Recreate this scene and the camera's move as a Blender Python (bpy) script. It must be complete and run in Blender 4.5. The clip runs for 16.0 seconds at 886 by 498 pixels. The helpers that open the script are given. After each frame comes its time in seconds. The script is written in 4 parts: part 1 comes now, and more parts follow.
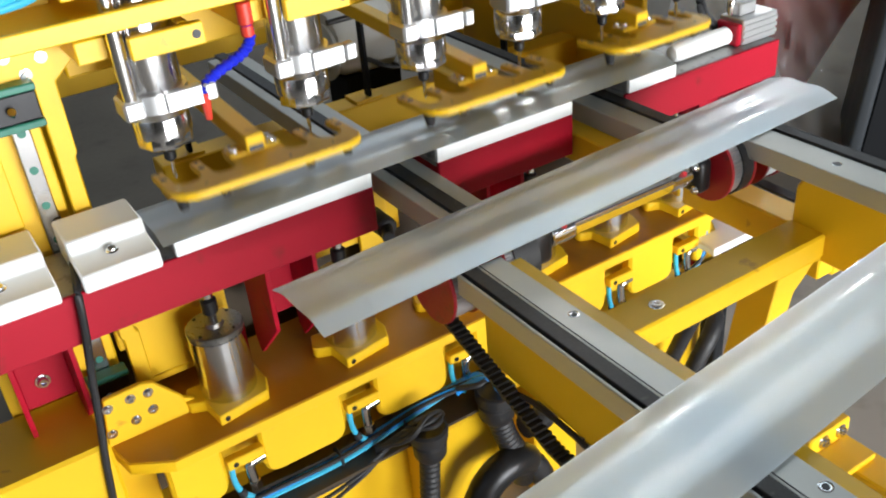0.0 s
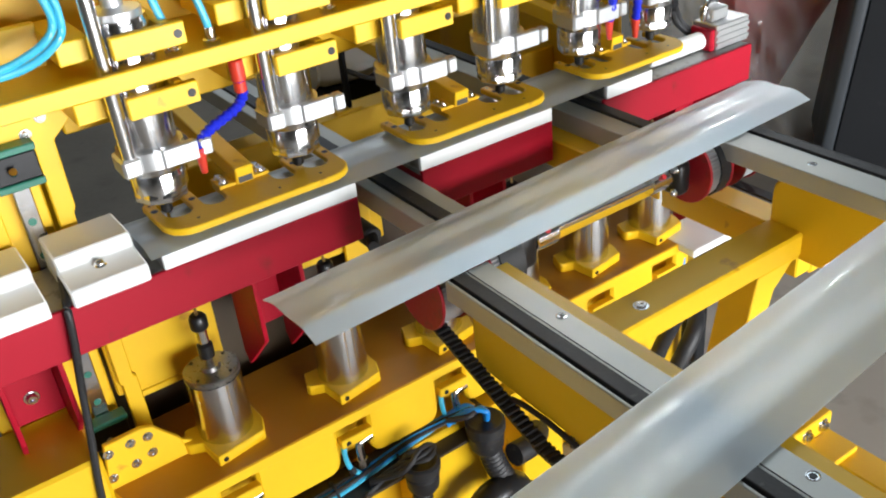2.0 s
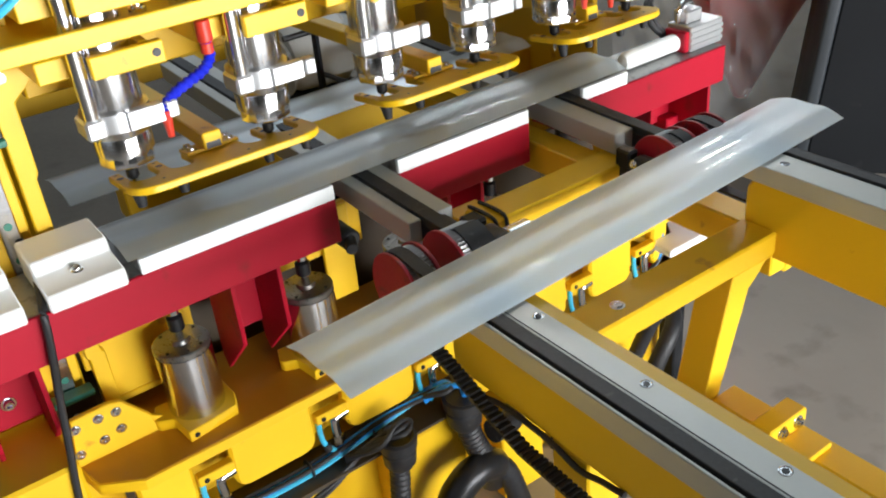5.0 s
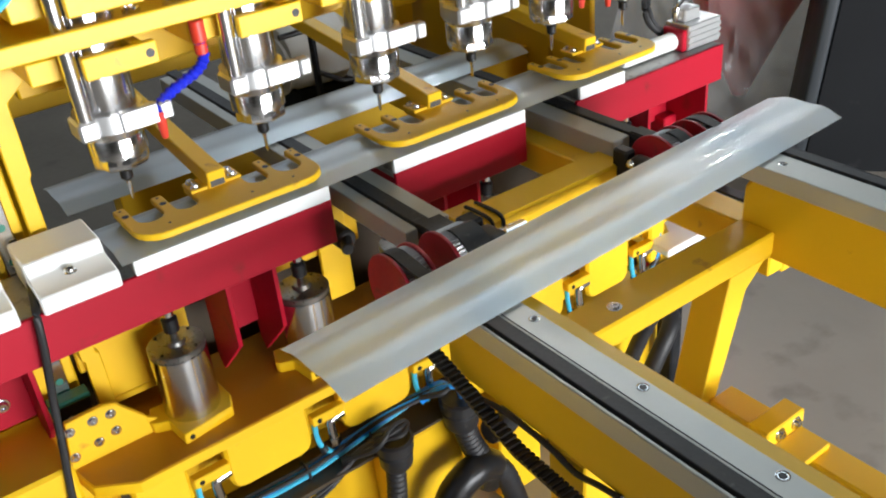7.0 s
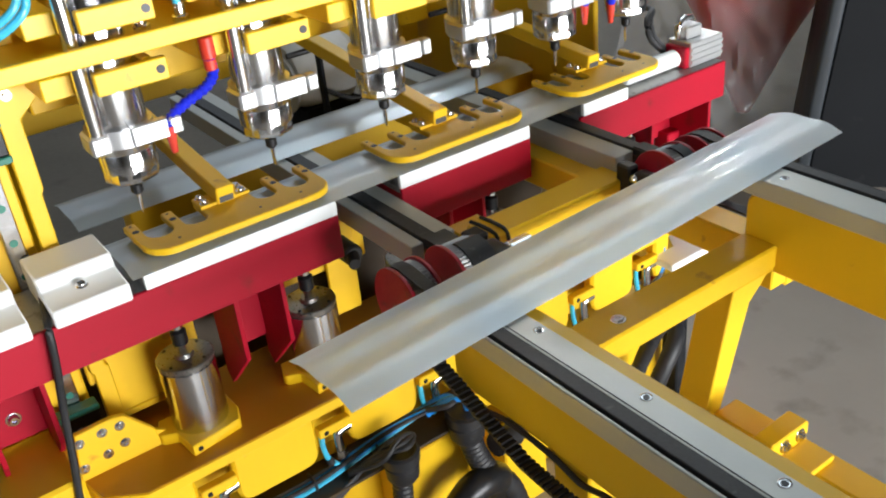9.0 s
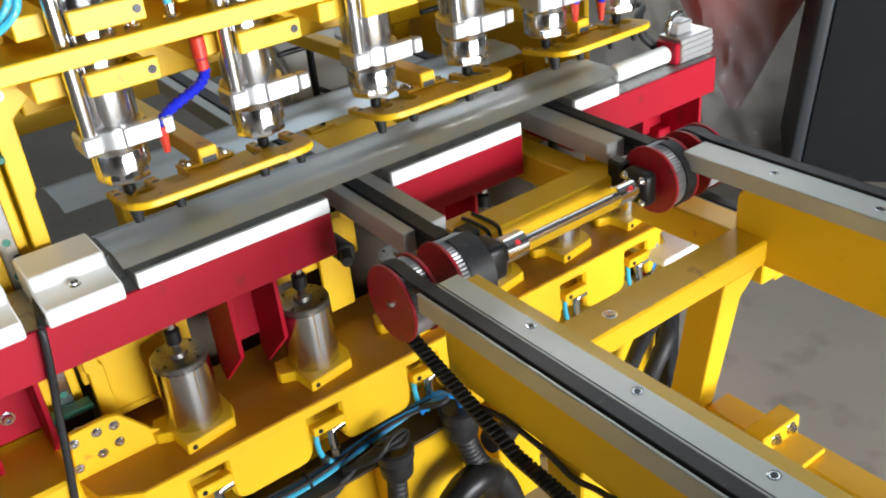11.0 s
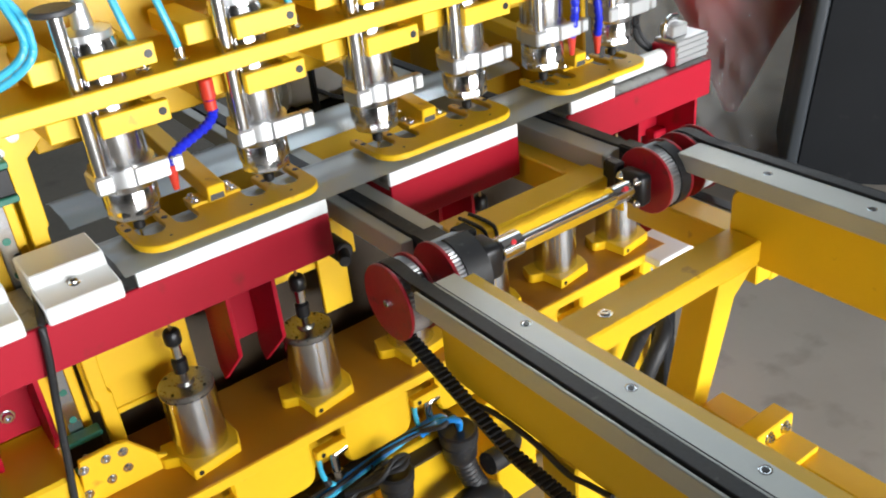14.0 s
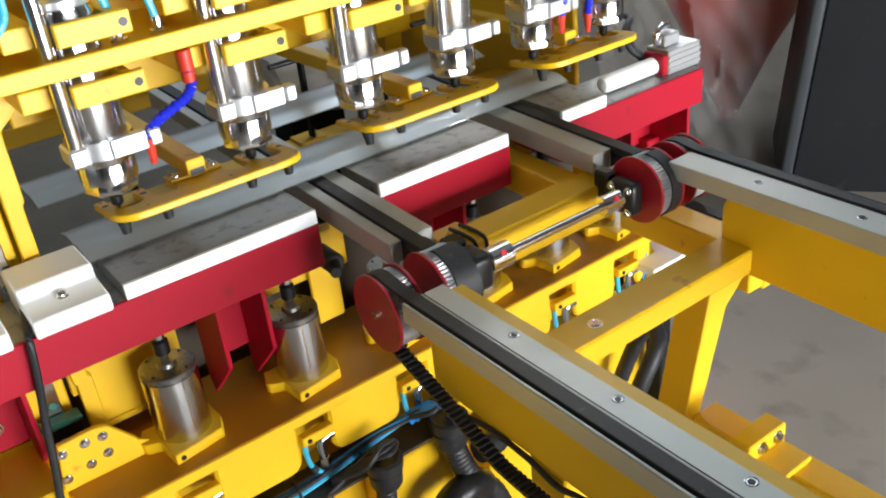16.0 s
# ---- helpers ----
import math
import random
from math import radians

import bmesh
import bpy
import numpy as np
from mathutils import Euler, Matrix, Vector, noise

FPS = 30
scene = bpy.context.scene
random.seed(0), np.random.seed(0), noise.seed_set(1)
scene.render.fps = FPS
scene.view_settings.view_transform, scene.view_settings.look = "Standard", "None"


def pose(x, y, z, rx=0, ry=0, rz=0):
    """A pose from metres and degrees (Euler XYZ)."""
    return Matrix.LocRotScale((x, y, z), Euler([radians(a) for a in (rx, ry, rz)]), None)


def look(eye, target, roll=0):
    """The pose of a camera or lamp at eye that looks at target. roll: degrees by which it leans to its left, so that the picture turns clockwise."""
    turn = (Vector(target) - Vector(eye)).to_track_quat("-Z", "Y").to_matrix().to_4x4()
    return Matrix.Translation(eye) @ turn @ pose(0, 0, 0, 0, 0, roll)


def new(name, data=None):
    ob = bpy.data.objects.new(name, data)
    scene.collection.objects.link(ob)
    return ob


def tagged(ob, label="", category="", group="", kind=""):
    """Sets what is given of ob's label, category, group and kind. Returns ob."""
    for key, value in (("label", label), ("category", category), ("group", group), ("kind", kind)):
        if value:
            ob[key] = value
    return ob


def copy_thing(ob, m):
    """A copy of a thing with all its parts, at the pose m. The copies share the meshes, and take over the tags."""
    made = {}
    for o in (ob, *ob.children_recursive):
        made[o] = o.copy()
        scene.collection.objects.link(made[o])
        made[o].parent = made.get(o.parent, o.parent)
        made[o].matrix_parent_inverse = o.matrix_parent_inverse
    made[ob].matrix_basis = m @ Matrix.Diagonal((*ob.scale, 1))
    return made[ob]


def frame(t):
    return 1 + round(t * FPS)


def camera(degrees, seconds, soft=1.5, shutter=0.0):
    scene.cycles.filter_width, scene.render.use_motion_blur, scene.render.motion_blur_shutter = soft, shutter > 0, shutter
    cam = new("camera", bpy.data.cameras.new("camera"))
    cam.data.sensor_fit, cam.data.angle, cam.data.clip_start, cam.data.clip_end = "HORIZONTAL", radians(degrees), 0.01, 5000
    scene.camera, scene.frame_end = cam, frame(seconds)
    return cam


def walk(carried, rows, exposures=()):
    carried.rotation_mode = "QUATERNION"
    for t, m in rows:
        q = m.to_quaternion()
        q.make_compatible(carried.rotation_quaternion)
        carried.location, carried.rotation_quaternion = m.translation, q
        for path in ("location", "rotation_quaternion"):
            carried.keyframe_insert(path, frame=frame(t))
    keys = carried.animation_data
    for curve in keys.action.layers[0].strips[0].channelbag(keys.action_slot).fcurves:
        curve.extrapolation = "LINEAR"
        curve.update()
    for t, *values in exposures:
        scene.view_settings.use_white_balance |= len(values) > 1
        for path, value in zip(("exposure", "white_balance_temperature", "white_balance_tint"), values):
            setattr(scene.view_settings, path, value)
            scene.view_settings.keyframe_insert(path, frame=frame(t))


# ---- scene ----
cam = camera(51.4, 16.0, 2.0, 0.5)
ROWS = [
    (0, -0.6187, -1.2509, 1.6091, -30.77, -31.23, -5.32),
    (0.5, -0.6319, -1.2307, 1.6148, -31.15, -31.34, -5.58),
    (1, -0.6357, -1.2375, 1.6136, -31.50, -31.29, -5.71),
    (1.5, -0.6367, -1.2501, 1.6143, -31.99, -30.80, -5.86),
    (2, -0.6406, -1.2579, 1.6141, -32.50, -30.71, -5.79),
    (2.5, -0.6471, -1.2599, 1.6158, -32.79, -30.63, -5.76),
    (3, -0.6447, -1.2688, 1.6149, -33.24, -30.46, -6.13),
    (3.5, -0.6465, -1.2725, 1.6175, -33.57, -30.59, -6.02),
    (6, -0.6317, -1.2611, 1.6147, -33.90, -30.79, -5.47),
    (6.5, -0.6290, -1.2600, 1.6153, -34.00, -31.03, -5.61),
    (7, -0.6300, -1.2604, 1.6169, -33.95, -30.87, -5.58),
    (7.5, -0.6291, -1.2612, 1.6146, -33.67, -30.87, -5.90),
    (8, -0.6304, -1.2604, 1.6124, -34.00, -30.68, -5.60),
    (8.5, -0.6367, -1.2695, 1.6184, -33.42, -29.90, -5.65),
    (9, -0.6410, -1.2770, 1.6197, -33.64, -29.67, -5.89),
    (9.5, -0.6422, -1.2787, 1.6211, -33.73, -29.89, -6.02),
    (12, -0.6397, -1.2929, 1.6200, -34.14, -29.77, -6.08),
    (12.5, -0.6366, -1.2973, 1.6174, -34.04, -29.73, -6.20),
    (13, -0.6422, -1.2970, 1.6205, -34.40, -29.81, -6.09),
    (13.5, -0.6470, -1.2960, 1.6190, -34.03, -29.61, -6.13),
    (14, -0.6491, -1.2967, 1.6221, -34.21, -29.66, -5.92),
    (14.5, -0.6479, -1.2954, 1.6215, -34.54, -29.50, -5.72),
    (15, -0.6468, -1.2989, 1.6236, -34.05, -28.88, -5.80),
    (15.5, -0.6404, -1.3052, 1.6214, -33.99, -28.65, -6.23),
    (16, -0.6302, -1.3044, 1.6211, -34.16, -29.11, -6.25),
]


def cam_pose(x, y, z, yaw, pitch, roll):
    return pose(x, y, z, 0, 0, yaw) @ pose(0, 0, 0, 90 + pitch) @ pose(0, 0, 0, 0, 0, roll)


walk(cam, [(t, cam_pose(*r)) for t, *r in ROWS])

# world and lights
world = bpy.data.worlds.new("sky")
scene.world = world
world.use_nodes = True
wn = world.node_tree.nodes
sky = wn.new("ShaderNodeTexSky")
sky.sky_type, sky.sun_disc = "NISHITA", False
sky.sun_elevation, sky.sun_rotation = radians(40), radians(200)
world.node_tree.links.new(sky.outputs[0], wn["Background"].inputs[0])
wn["Background"].inputs[1].default_value = 0.05


def area(name, m, w, h, power, color=(1, 1, 1)):
    d = bpy.data.lights.new(name, "AREA")
    d.shape, d.size, d.size_y, d.energy, d.color = "RECTANGLE", w, h, power, color
    ob = new(name, d)
    ob.matrix_world = m
    return ob


# the daylight that comes in through the gate behind the camera, the side windows and the high windows at the back
area("gate_daylight", look((1.2, -5.9, 0.95), (1.2, 0, 0.95)), 4.6, 1.7, 980, (0.95, 0.98, 1.0))
area("window_daylight", look((-5.9, -1.0, 3.2), (0, -1.0, 1.6)), 4.2, 2.1, 14, (0.94, 0.97, 1.0))
area("back_window_daylight", look((1.5, 6.9, 3.6), (1.5, 0, 3.6)), 9.6, 3.2, 45, (0.95, 0.98, 1.0))
area("east_window_daylight", look((6.9, 3.7, 3.6), (0, 3.7, 3.6)), 6.0, 3.2, 56, (0.8, 0.93, 1.0))
area("skylight_daylight", look((4.2, 3.4, 5.45), (4.2, 3.4, 0)), 4.6, 5.6, 190, (0.78, 0.92, 1.0))
scene.view_settings.exposure = -0.15


# ---- materials ----
def mat(name, color, rough=0.5, metal=0.0, var=0.08, scale=8.0, bump=0.0, bump_scale=120.0, coat=0.0, dirt=None, dirt_amount=0.0,
        stretch=(1, 1, 1), rough_var=0.1):
    m = bpy.data.materials.new(name)
    m.use_nodes = True
    n, l = m.node_tree.nodes, m.node_tree.links
    b = n["Principled BSDF"]
    tc = n.new("ShaderNodeTexCoord")
    mp = n.new("ShaderNodeMapping")
    mp.inputs["Scale"].default_value = stretch
    l.new(tc.outputs["Object"], mp.inputs[0])
    big = n.new("ShaderNodeTexNoise")
    big.inputs["Scale"].default_value, big.inputs["Detail"].default_value = scale, 6
    fine = n.new("ShaderNodeTexNoise")
    fine.inputs["Scale"].default_value, fine.inputs["Detail"].default_value = bump_scale, 3
    l.new(mp.outputs[0], big.inputs[0])
    l.new(mp.outputs[0], fine.inputs[0])
    mix = n.new("ShaderNodeMix")
    mix.data_type = "RGBA"
    lo = [max(0, c * (1 - var * 2)) for c in color]
    hi = [min(1, c * (1 + var)) for c in color]
    mix.inputs[6].default_value, mix.inputs[7].default_value = (*lo, 1), (*hi, 1)
    l.new(big.outputs[0], mix.inputs[0])
    col = mix.outputs[2]
    if dirt:
        ramp = n.new("ShaderNodeValToRGB")
        ramp.color_ramp.elements[0].position, ramp.color_ramp.elements[1].position = 0.62 - dirt_amount, 0.72
        spots = n.new("ShaderNodeTexNoise")
        spots.inputs["Scale"].default_value, spots.inputs["Detail"].default_value = scale * 3.1, 8
        l.new(mp.outputs[0], spots.inputs[0])
        l.new(spots.outputs[0], ramp.inputs[0])
        mul = n.new("ShaderNodeMath")
        mul.operation = "MULTIPLY"
        mul.inputs[1].default_value = 0.75
        l.new(ramp.outputs[0], mul.inputs[0])
        mix2 = n.new("ShaderNodeMix")
        mix2.data_type = "RGBA"
        mix2.inputs[7].default_value = (*dirt, 1)
        l.new(mul.outputs[0], mix2.inputs[0])
        l.new(col, mix2.inputs[6])
        col = mix2.outputs[2]
    l.new(col, b.inputs["Base Color"])
    mr = n.new("ShaderNodeMapRange")
    mr.inputs[3].default_value, mr.inputs[4].default_value = max(0.02, rough - rough_var), min(1, rough + rough_var)
    l.new(fine.outputs[0], mr.inputs[0])
    l.new(mr.outputs[0], b.inputs["Roughness"])
    b.inputs["Metallic"].default_value = metal
    b.inputs["Coat Weight"].default_value = coat
    b.inputs["Coat Roughness"].default_value = 0.15
    if bump:
        bp = n.new("ShaderNodeBump")
        bp.inputs["Strength"].default_value, bp.inputs["Distance"].default_value = bump, 0.001
        l.new(fine.outputs[0], bp.inputs["Height"])
        l.new(bp.outputs[0], b.inputs["Normal"])
    return m


YELLOW = mat("yellow_paint", (0.79, 0.475, 0.008), 0.42, 0, 0.06, 5, 0.12, 160, 0.0, (0.5, 0.24, 0.015), -0.06)
RED = mat("red_paint", (0.38, 0.001, 0.017), 0.5, 0, 0.08, 6, 0.12, 160, 0.0, (0.2, 0.01, 0.01), 0.02)
RED.node_tree.nodes["Principled BSDF"].inputs["Specular IOR Level"].default_value = 0.28
PULLEY_RED = mat("pulley_red_paint", (0.36, 0.008, 0.02), 0.4, 0, 0.12, 14, 0.1, 160, 0.1, (0.1, 0.02, 0.02), 0.05)
WHITE = mat("white_nylon", (0.84, 0.86, 0.85), 0.42, 0, 0.025, 10, 0.06, 200)
STEEL = mat("polished_steel", (0.80, 0.80, 0.81), 0.16, 1, 0.05, 14, 0.0, 220, rough_var=0.05)
BRUSHED = mat("brushed_steel", (0.66, 0.66, 0.67), 0.17, 1, 0.05, 12, 0.0, 400, stretch=(0.3, 0.3, 3), rough_var=0.04)
SPINDLE = mat("turned_spindle_steel", (0.74, 0.74, 0.75), 0.2, 1, 0.05, 12, 0.0, 400, stretch=(0.3, 0.3, 3), rough_var=0.04)
axis_dir = SPINDLE.node_tree.nodes.new("ShaderNodeCombineXYZ")
axis_dir.inputs[2].default_value = 1.0
SPINDLE.node_tree.links.new(axis_dir.outputs[0], SPINDLE.node_tree.nodes["Principled BSDF"].inputs["Tangent"])
SPINDLE.node_tree.nodes["Principled BSDF"].inputs["Anisotropic"].default_value = 0.85
ALU = mat("cast_aluminium", (0.66, 0.67, 0.68), 0.36, 0.85, 0.04, 20, 0.1, 250)
RAIL = mat("anodised_rail", (0.47, 0.48, 0.455), 0.45, 0.4, 0.07, 9, 0.1, 250)
PULLEY = mat("pulley_alloy", (0.42, 0.42, 0.43), 0.42, 0.8, 0.12, 30, 0.1, 250)
GALV = mat("pad_plate", (0.34, 0.34, 0.33), 0.42, 0.7, 0.12, 14, 0.1, 250, 0, (0.10, 0.095, 0.085), 0.08)
SLAT = mat("slat_aluminium", (0.82, 0.89, 0.93), 0.40, 0.65, 0.03, 4, 0.06, 400, 0.9, stretch=(0.06, 1, 1), rough_var=0.05)
SLAT.node_tree.nodes["Principled BSDF"].inputs["Coat Roughness"].default_value = 0.06
BLACK = mat("black_rubber", (0.014, 0.014, 0.016), 0.55, 0, 0.3, 20, 0.2, 200, 0, (0.05, 0.048, 0.045), -0.02)
BLACKM = mat("blackened_steel", (0.028, 0.028, 0.03), 0.35, 0.6, 0.2, 30, 0.1, 200)
DARKGREY = mat("dark_grey_plastic", (0.05, 0.05, 0.055), 0.5, 0, 0.2, 20, 0.1, 200)
BLUE = mat("blue_tube", (0.015, 0.24, 0.70), 0.3, 0, 0.1, 30, 0, 100)
SKYBLUE = mat("light_blue_tube", (0.05, 0.42, 0.62), 0.3, 0, 0.1, 30, 0, 100)
COOLBLUE = mat("coolant_blue_plastic", (0.01, 0.02, 0.5), 0.35, 0, 0.1, 30, 0, 100)
COOLRED = mat("coolant_orange_plastic", (0.55, 0.035, 0.015), 0.4, 0, 0.1, 30, 0, 100)
GREEN = mat("green_cap", (0.02, 0.16, 0.11), 0.45, 0, 0.15, 30, 0, 100)
CONCRETE = mat("concrete", (0.33, 0.30, 0.265), 0.7, 0, 0.16, 1.6, 0.35, 40, 0, (0.13, 0.12, 0.11), 0.06)
WALLPAINT = mat("wall_paint", (0.10, 0.095, 0.085), 0.8, 0, 0.1, 1.1, 0.1, 60)
CEIL = mat("roof_sheet", (0.15, 0.15, 0.15), 0.6, 0.2, 0.1, 1.5, 0.1, 40)
CHARCOAL = mat("charcoal_paint", (0.009, 0.010, 0.012), 0.7, 0, 0.2, 3, 0.1, 120, 0, (0.02, 0.02, 0.022), -0.02)
SLATE = mat("slate_paint", (0.03, 0.036, 0.043), 0.5, 0, 0.2, 3, 0.1, 120)
CHARCOAL.node_tree.nodes["Principled BSDF"].inputs["Specular IOR Level"].default_value = 0.15
COPPER = mat("brass", (0.62, 0.42, 0.2), 0.3, 1, 0.1, 30, 0, 200)
REDWRAP = mat("red_machine_paint", (0.58, 0.04, 0.045), 0.45, 0, 0.15, 2, 0.1, 60)
LID = mat("dark_steel_cap", (0.30, 0.29, 0.27), 0.3, 0.9, 0.15, 30, 0.05, 200)
BULB = bpy.data.materials.new("lamp_glow")
BULB.use_nodes = True
BULB.node_tree.nodes["Principled BSDF"].inputs["Emission Color"].default_value = (1, 0.98, 0.95, 1)
BULB.node_tree.nodes["Principled BSDF"].inputs["Emission Strength"].default_value = 170
FILM = bpy.data.materials.new("clear_film")
FILM.use_nodes = True
fb = FILM.node_tree.nodes["Principled BSDF"]
fb.inputs["Base Color"].default_value = (0.9, 0.9, 0.9, 1)
fb.inputs["Roughness"].default_value, fb.inputs["Alpha"].default_value = 0.1, 0.09
GREYCAST = mat("grey_cast_paint", (0.5, 0.5, 0.48), 0.55, 0, 0.12, 6, 0.2, 80)
# floor brown with the dimness behind the machine put into it
BROWNFLOOR = mat("dim_brown_floor", (0.11, 0.095, 0.075), 0.75, 0, 0.25, 1.8, 0.3, 40, 0, (0.06, 0.05, 0.04), 0.05)
# darker patchy copy of the yellow paint, with shade in its colour
SHADED_YELLOW = mat("shaded_yellow_paint", (0.50, 0.215, 0.006), 0.38, 0, 0.2, 3, 0.12, 90, 0.0, (0.26, 0.10, 0.008), 0.06)
# plain dark brown: the tray, and the shade painted inside the base
DARKBROWN = mat("dark_brown_sheet", (0.05, 0.032, 0.015), 0.5, 0, 0.25, 4, 0.15, 60)
LABELRED = mat("label_red", (0.6, 0.03, 0.04), 0.5)


# ---- geometry helpers ----
def bm_box(x0, x1, y0, y1, z0, z1, bevel=0.0015, bm=None, seg=1):
    own = bmesh.new()
    bmesh.ops.create_cube(own, size=1, matrix=Matrix.Translation(((x0 + x1) / 2, (y0 + y1) / 2, (z0 + z1) / 2)) @ Matrix.Diagonal((x1 - x0, y1 - y0, z1 - z0, 1)))
    if bevel:
        bmesh.ops.bevel(own, geom=own.edges[:], offset=bevel, segments=seg, affect="EDGES", profile=0.5)
    return merged(bm, own)


def merged(bm, own):
    if bm is None:
        return own
    me = bpy.data.meshes.new("tmp")
    own.to_mesh(me)
    own.free()
    bm.from_mesh(me)
    bpy.data.meshes.remove(me)
    return bm


def bm_lathe(profile, seg=32, m=None, bm=None):
    """Turned shape: (radius, height) pairs round the z axis."""
    own = bmesh.new()
    rings = []
    for r, z in profile:
        rings.append([own.verts.new((r * math.cos(2 * math.pi * k / seg), r * math.sin(2 * math.pi * k / seg), z)) for k in range(seg)])
    for a, b in zip(rings, rings[1:]):
        for k in range(seg):
            own.faces.new((a[k], a[(k + 1) % seg], b[(k + 1) % seg], b[k]))
    own.faces.new(rings[0][::-1])
    own.faces.new(rings[-1])
    bmesh.ops.recalc_face_normals(own, faces=own.faces[:])
    if m is not None:
        bmesh.ops.transform(own, matrix=m, verts=own.verts[:])
    return merged(bm, own)


def axis(p0, p1):
    p0, p1 = Vector(p0), Vector(p1)
    return Matrix.Translation(p0) @ (p1 - p0).to_track_quat("Z", "Y").to_matrix().to_4x4()


def bm_rod(p0, p1, r, seg=16, bm=None, chamfer=0.0):
    h = (Vector(p1) - Vector(p0)).length
    c = chamfer
    prof = [(r, 0), (r, h)] if not c else [(r - c, 0), (r, c), (r, h - c), (r - c, h)]
    return bm_lathe(prof, seg, axis(p0, p1), bm)


def bm_prism(points, depth, m=None, bevel=0.001, bm=None):
    """An outline in its own xy plane, pulled up by depth."""
    own = bmesh.new()
    f = own.faces.new([own.verts.new((x, y, 0)) for x, y in points])
    r = bmesh.ops.extrude_face_region(own, geom=[f])
    bmesh.ops.translate(own, vec=(0, 0, depth), verts=[v for v in r["geom"] if isinstance(v, bmesh.types.BMVert)])
    bmesh.ops.recalc_face_normals(own, faces=own.faces[:])
    if bevel:
        bmesh.ops.bevel(own, geom=own.edges[:], offset=bevel, segments=1, affect="EDGES")
    if m is not None:
        bmesh.ops.transform(own, matrix=m, verts=own.verts[:])
    return merged(bm, own)


def smooth_path(pts, n=8):
    """Points along a smooth line through pts."""
    pts = [Vector(p) for p in pts]
    ext = [pts[0] * 2 - pts[1], *pts, pts[-1] * 2 - pts[-2]]
    out = []
    for i in range(1, len(ext) - 2):
        a, b, c, d = ext[i - 1:i + 3]
        for k in range(n):
            t = k / n
            out.append(0.5 * ((2 * b) + (c - a) * t + (2 * a - 5 * b + 4 * c - d) * t * t + (3 * b - a - 3 * c + d) * t ** 3))
    return out + [pts[-1]]


def bm_tube(pts, r, seg=8, n=8, bm=None, ribs=0.0):
    """A tube along a smooth line; ribs: how far every other ring is drawn in."""
    own = bmesh.new()
    line = smooth_path(pts, n)
    rings, side = [], Vector((0.3, 0.5, 0.8)).normalized()
    for i, p in enumerate(line):
        d = (line[min(i + 1, len(line) - 1)] - line[max(i - 1, 0)]).normalized()
        u = d.cross(side).normalized()
        w = d.cross(u)
        q = r * (1 - ribs * (i % 2))
        rings.append([own.verts.new(p + u * q * math.cos(2 * math.pi * k / seg) + w * q * math.sin(2 * math.pi * k / seg)) for k in range(seg)])
    for a, b in zip(rings, rings[1:]):
        for k in range(seg):
            own.faces.new((a[k], a[(k + 1) % seg], b[(k + 1) % seg], b[k]))
    own.faces.new(rings[0][::-1])
    own.faces.new(rings[-1])
    bmesh.ops.recalc_face_normals(own, faces=own.faces[:])
    return merged(bm, own)


def shaded(me, angle=35):
    me.polygons.foreach_set("use_smooth", [True] * len(me.polygons))
    me.set_sharp_from_angle(angle=radians(angle))


def part(name, bm, material, parent=None, label="", at=None):
    me = bpy.data.meshes.new(name)
    bm.to_mesh(me)
    bm.free()
    me.materials.append(material)
    shaded(me)
    ob = new(name, me)
    if parent is not None:
        ob.parent = parent
    if at is not None:
        ob.matrix_basis = at
    if label:
        ob["label"] = label
    return ob


def again(ob, parent, m):
    """One more of a part, on the same mesh, with its own parts."""
    o = copy_thing(ob, m)
    o.parent = parent
    return o


def thing(name, label, category, at=(0, 0, 0), group="", kind=""):
    return tagged(new(name), label, category, group, kind) if at == (0, 0, 0) else placed(tagged(new(name), label, category, group, kind), at)


def placed(ob, at):
    ob.location = at
    return ob


def bolt(parent, p, d, r=0.006, h=0.004, material=None):
    """A socket head screw on the face at p that looks along d."""
    bm = bm_lathe([(r * 1.45, -0.0005), (r * 1.45, 0.0008), (r * 1.4, 0.0012), (r, 0.0013), (r, h * 0.75), (r * 0.85, h), (r * 0.5, h), (r * 0.42, h * 0.5)], 10, axis(p, Vector(p) + Vector(d)))
    return part("bolt", bm, material or STEEL, parent)


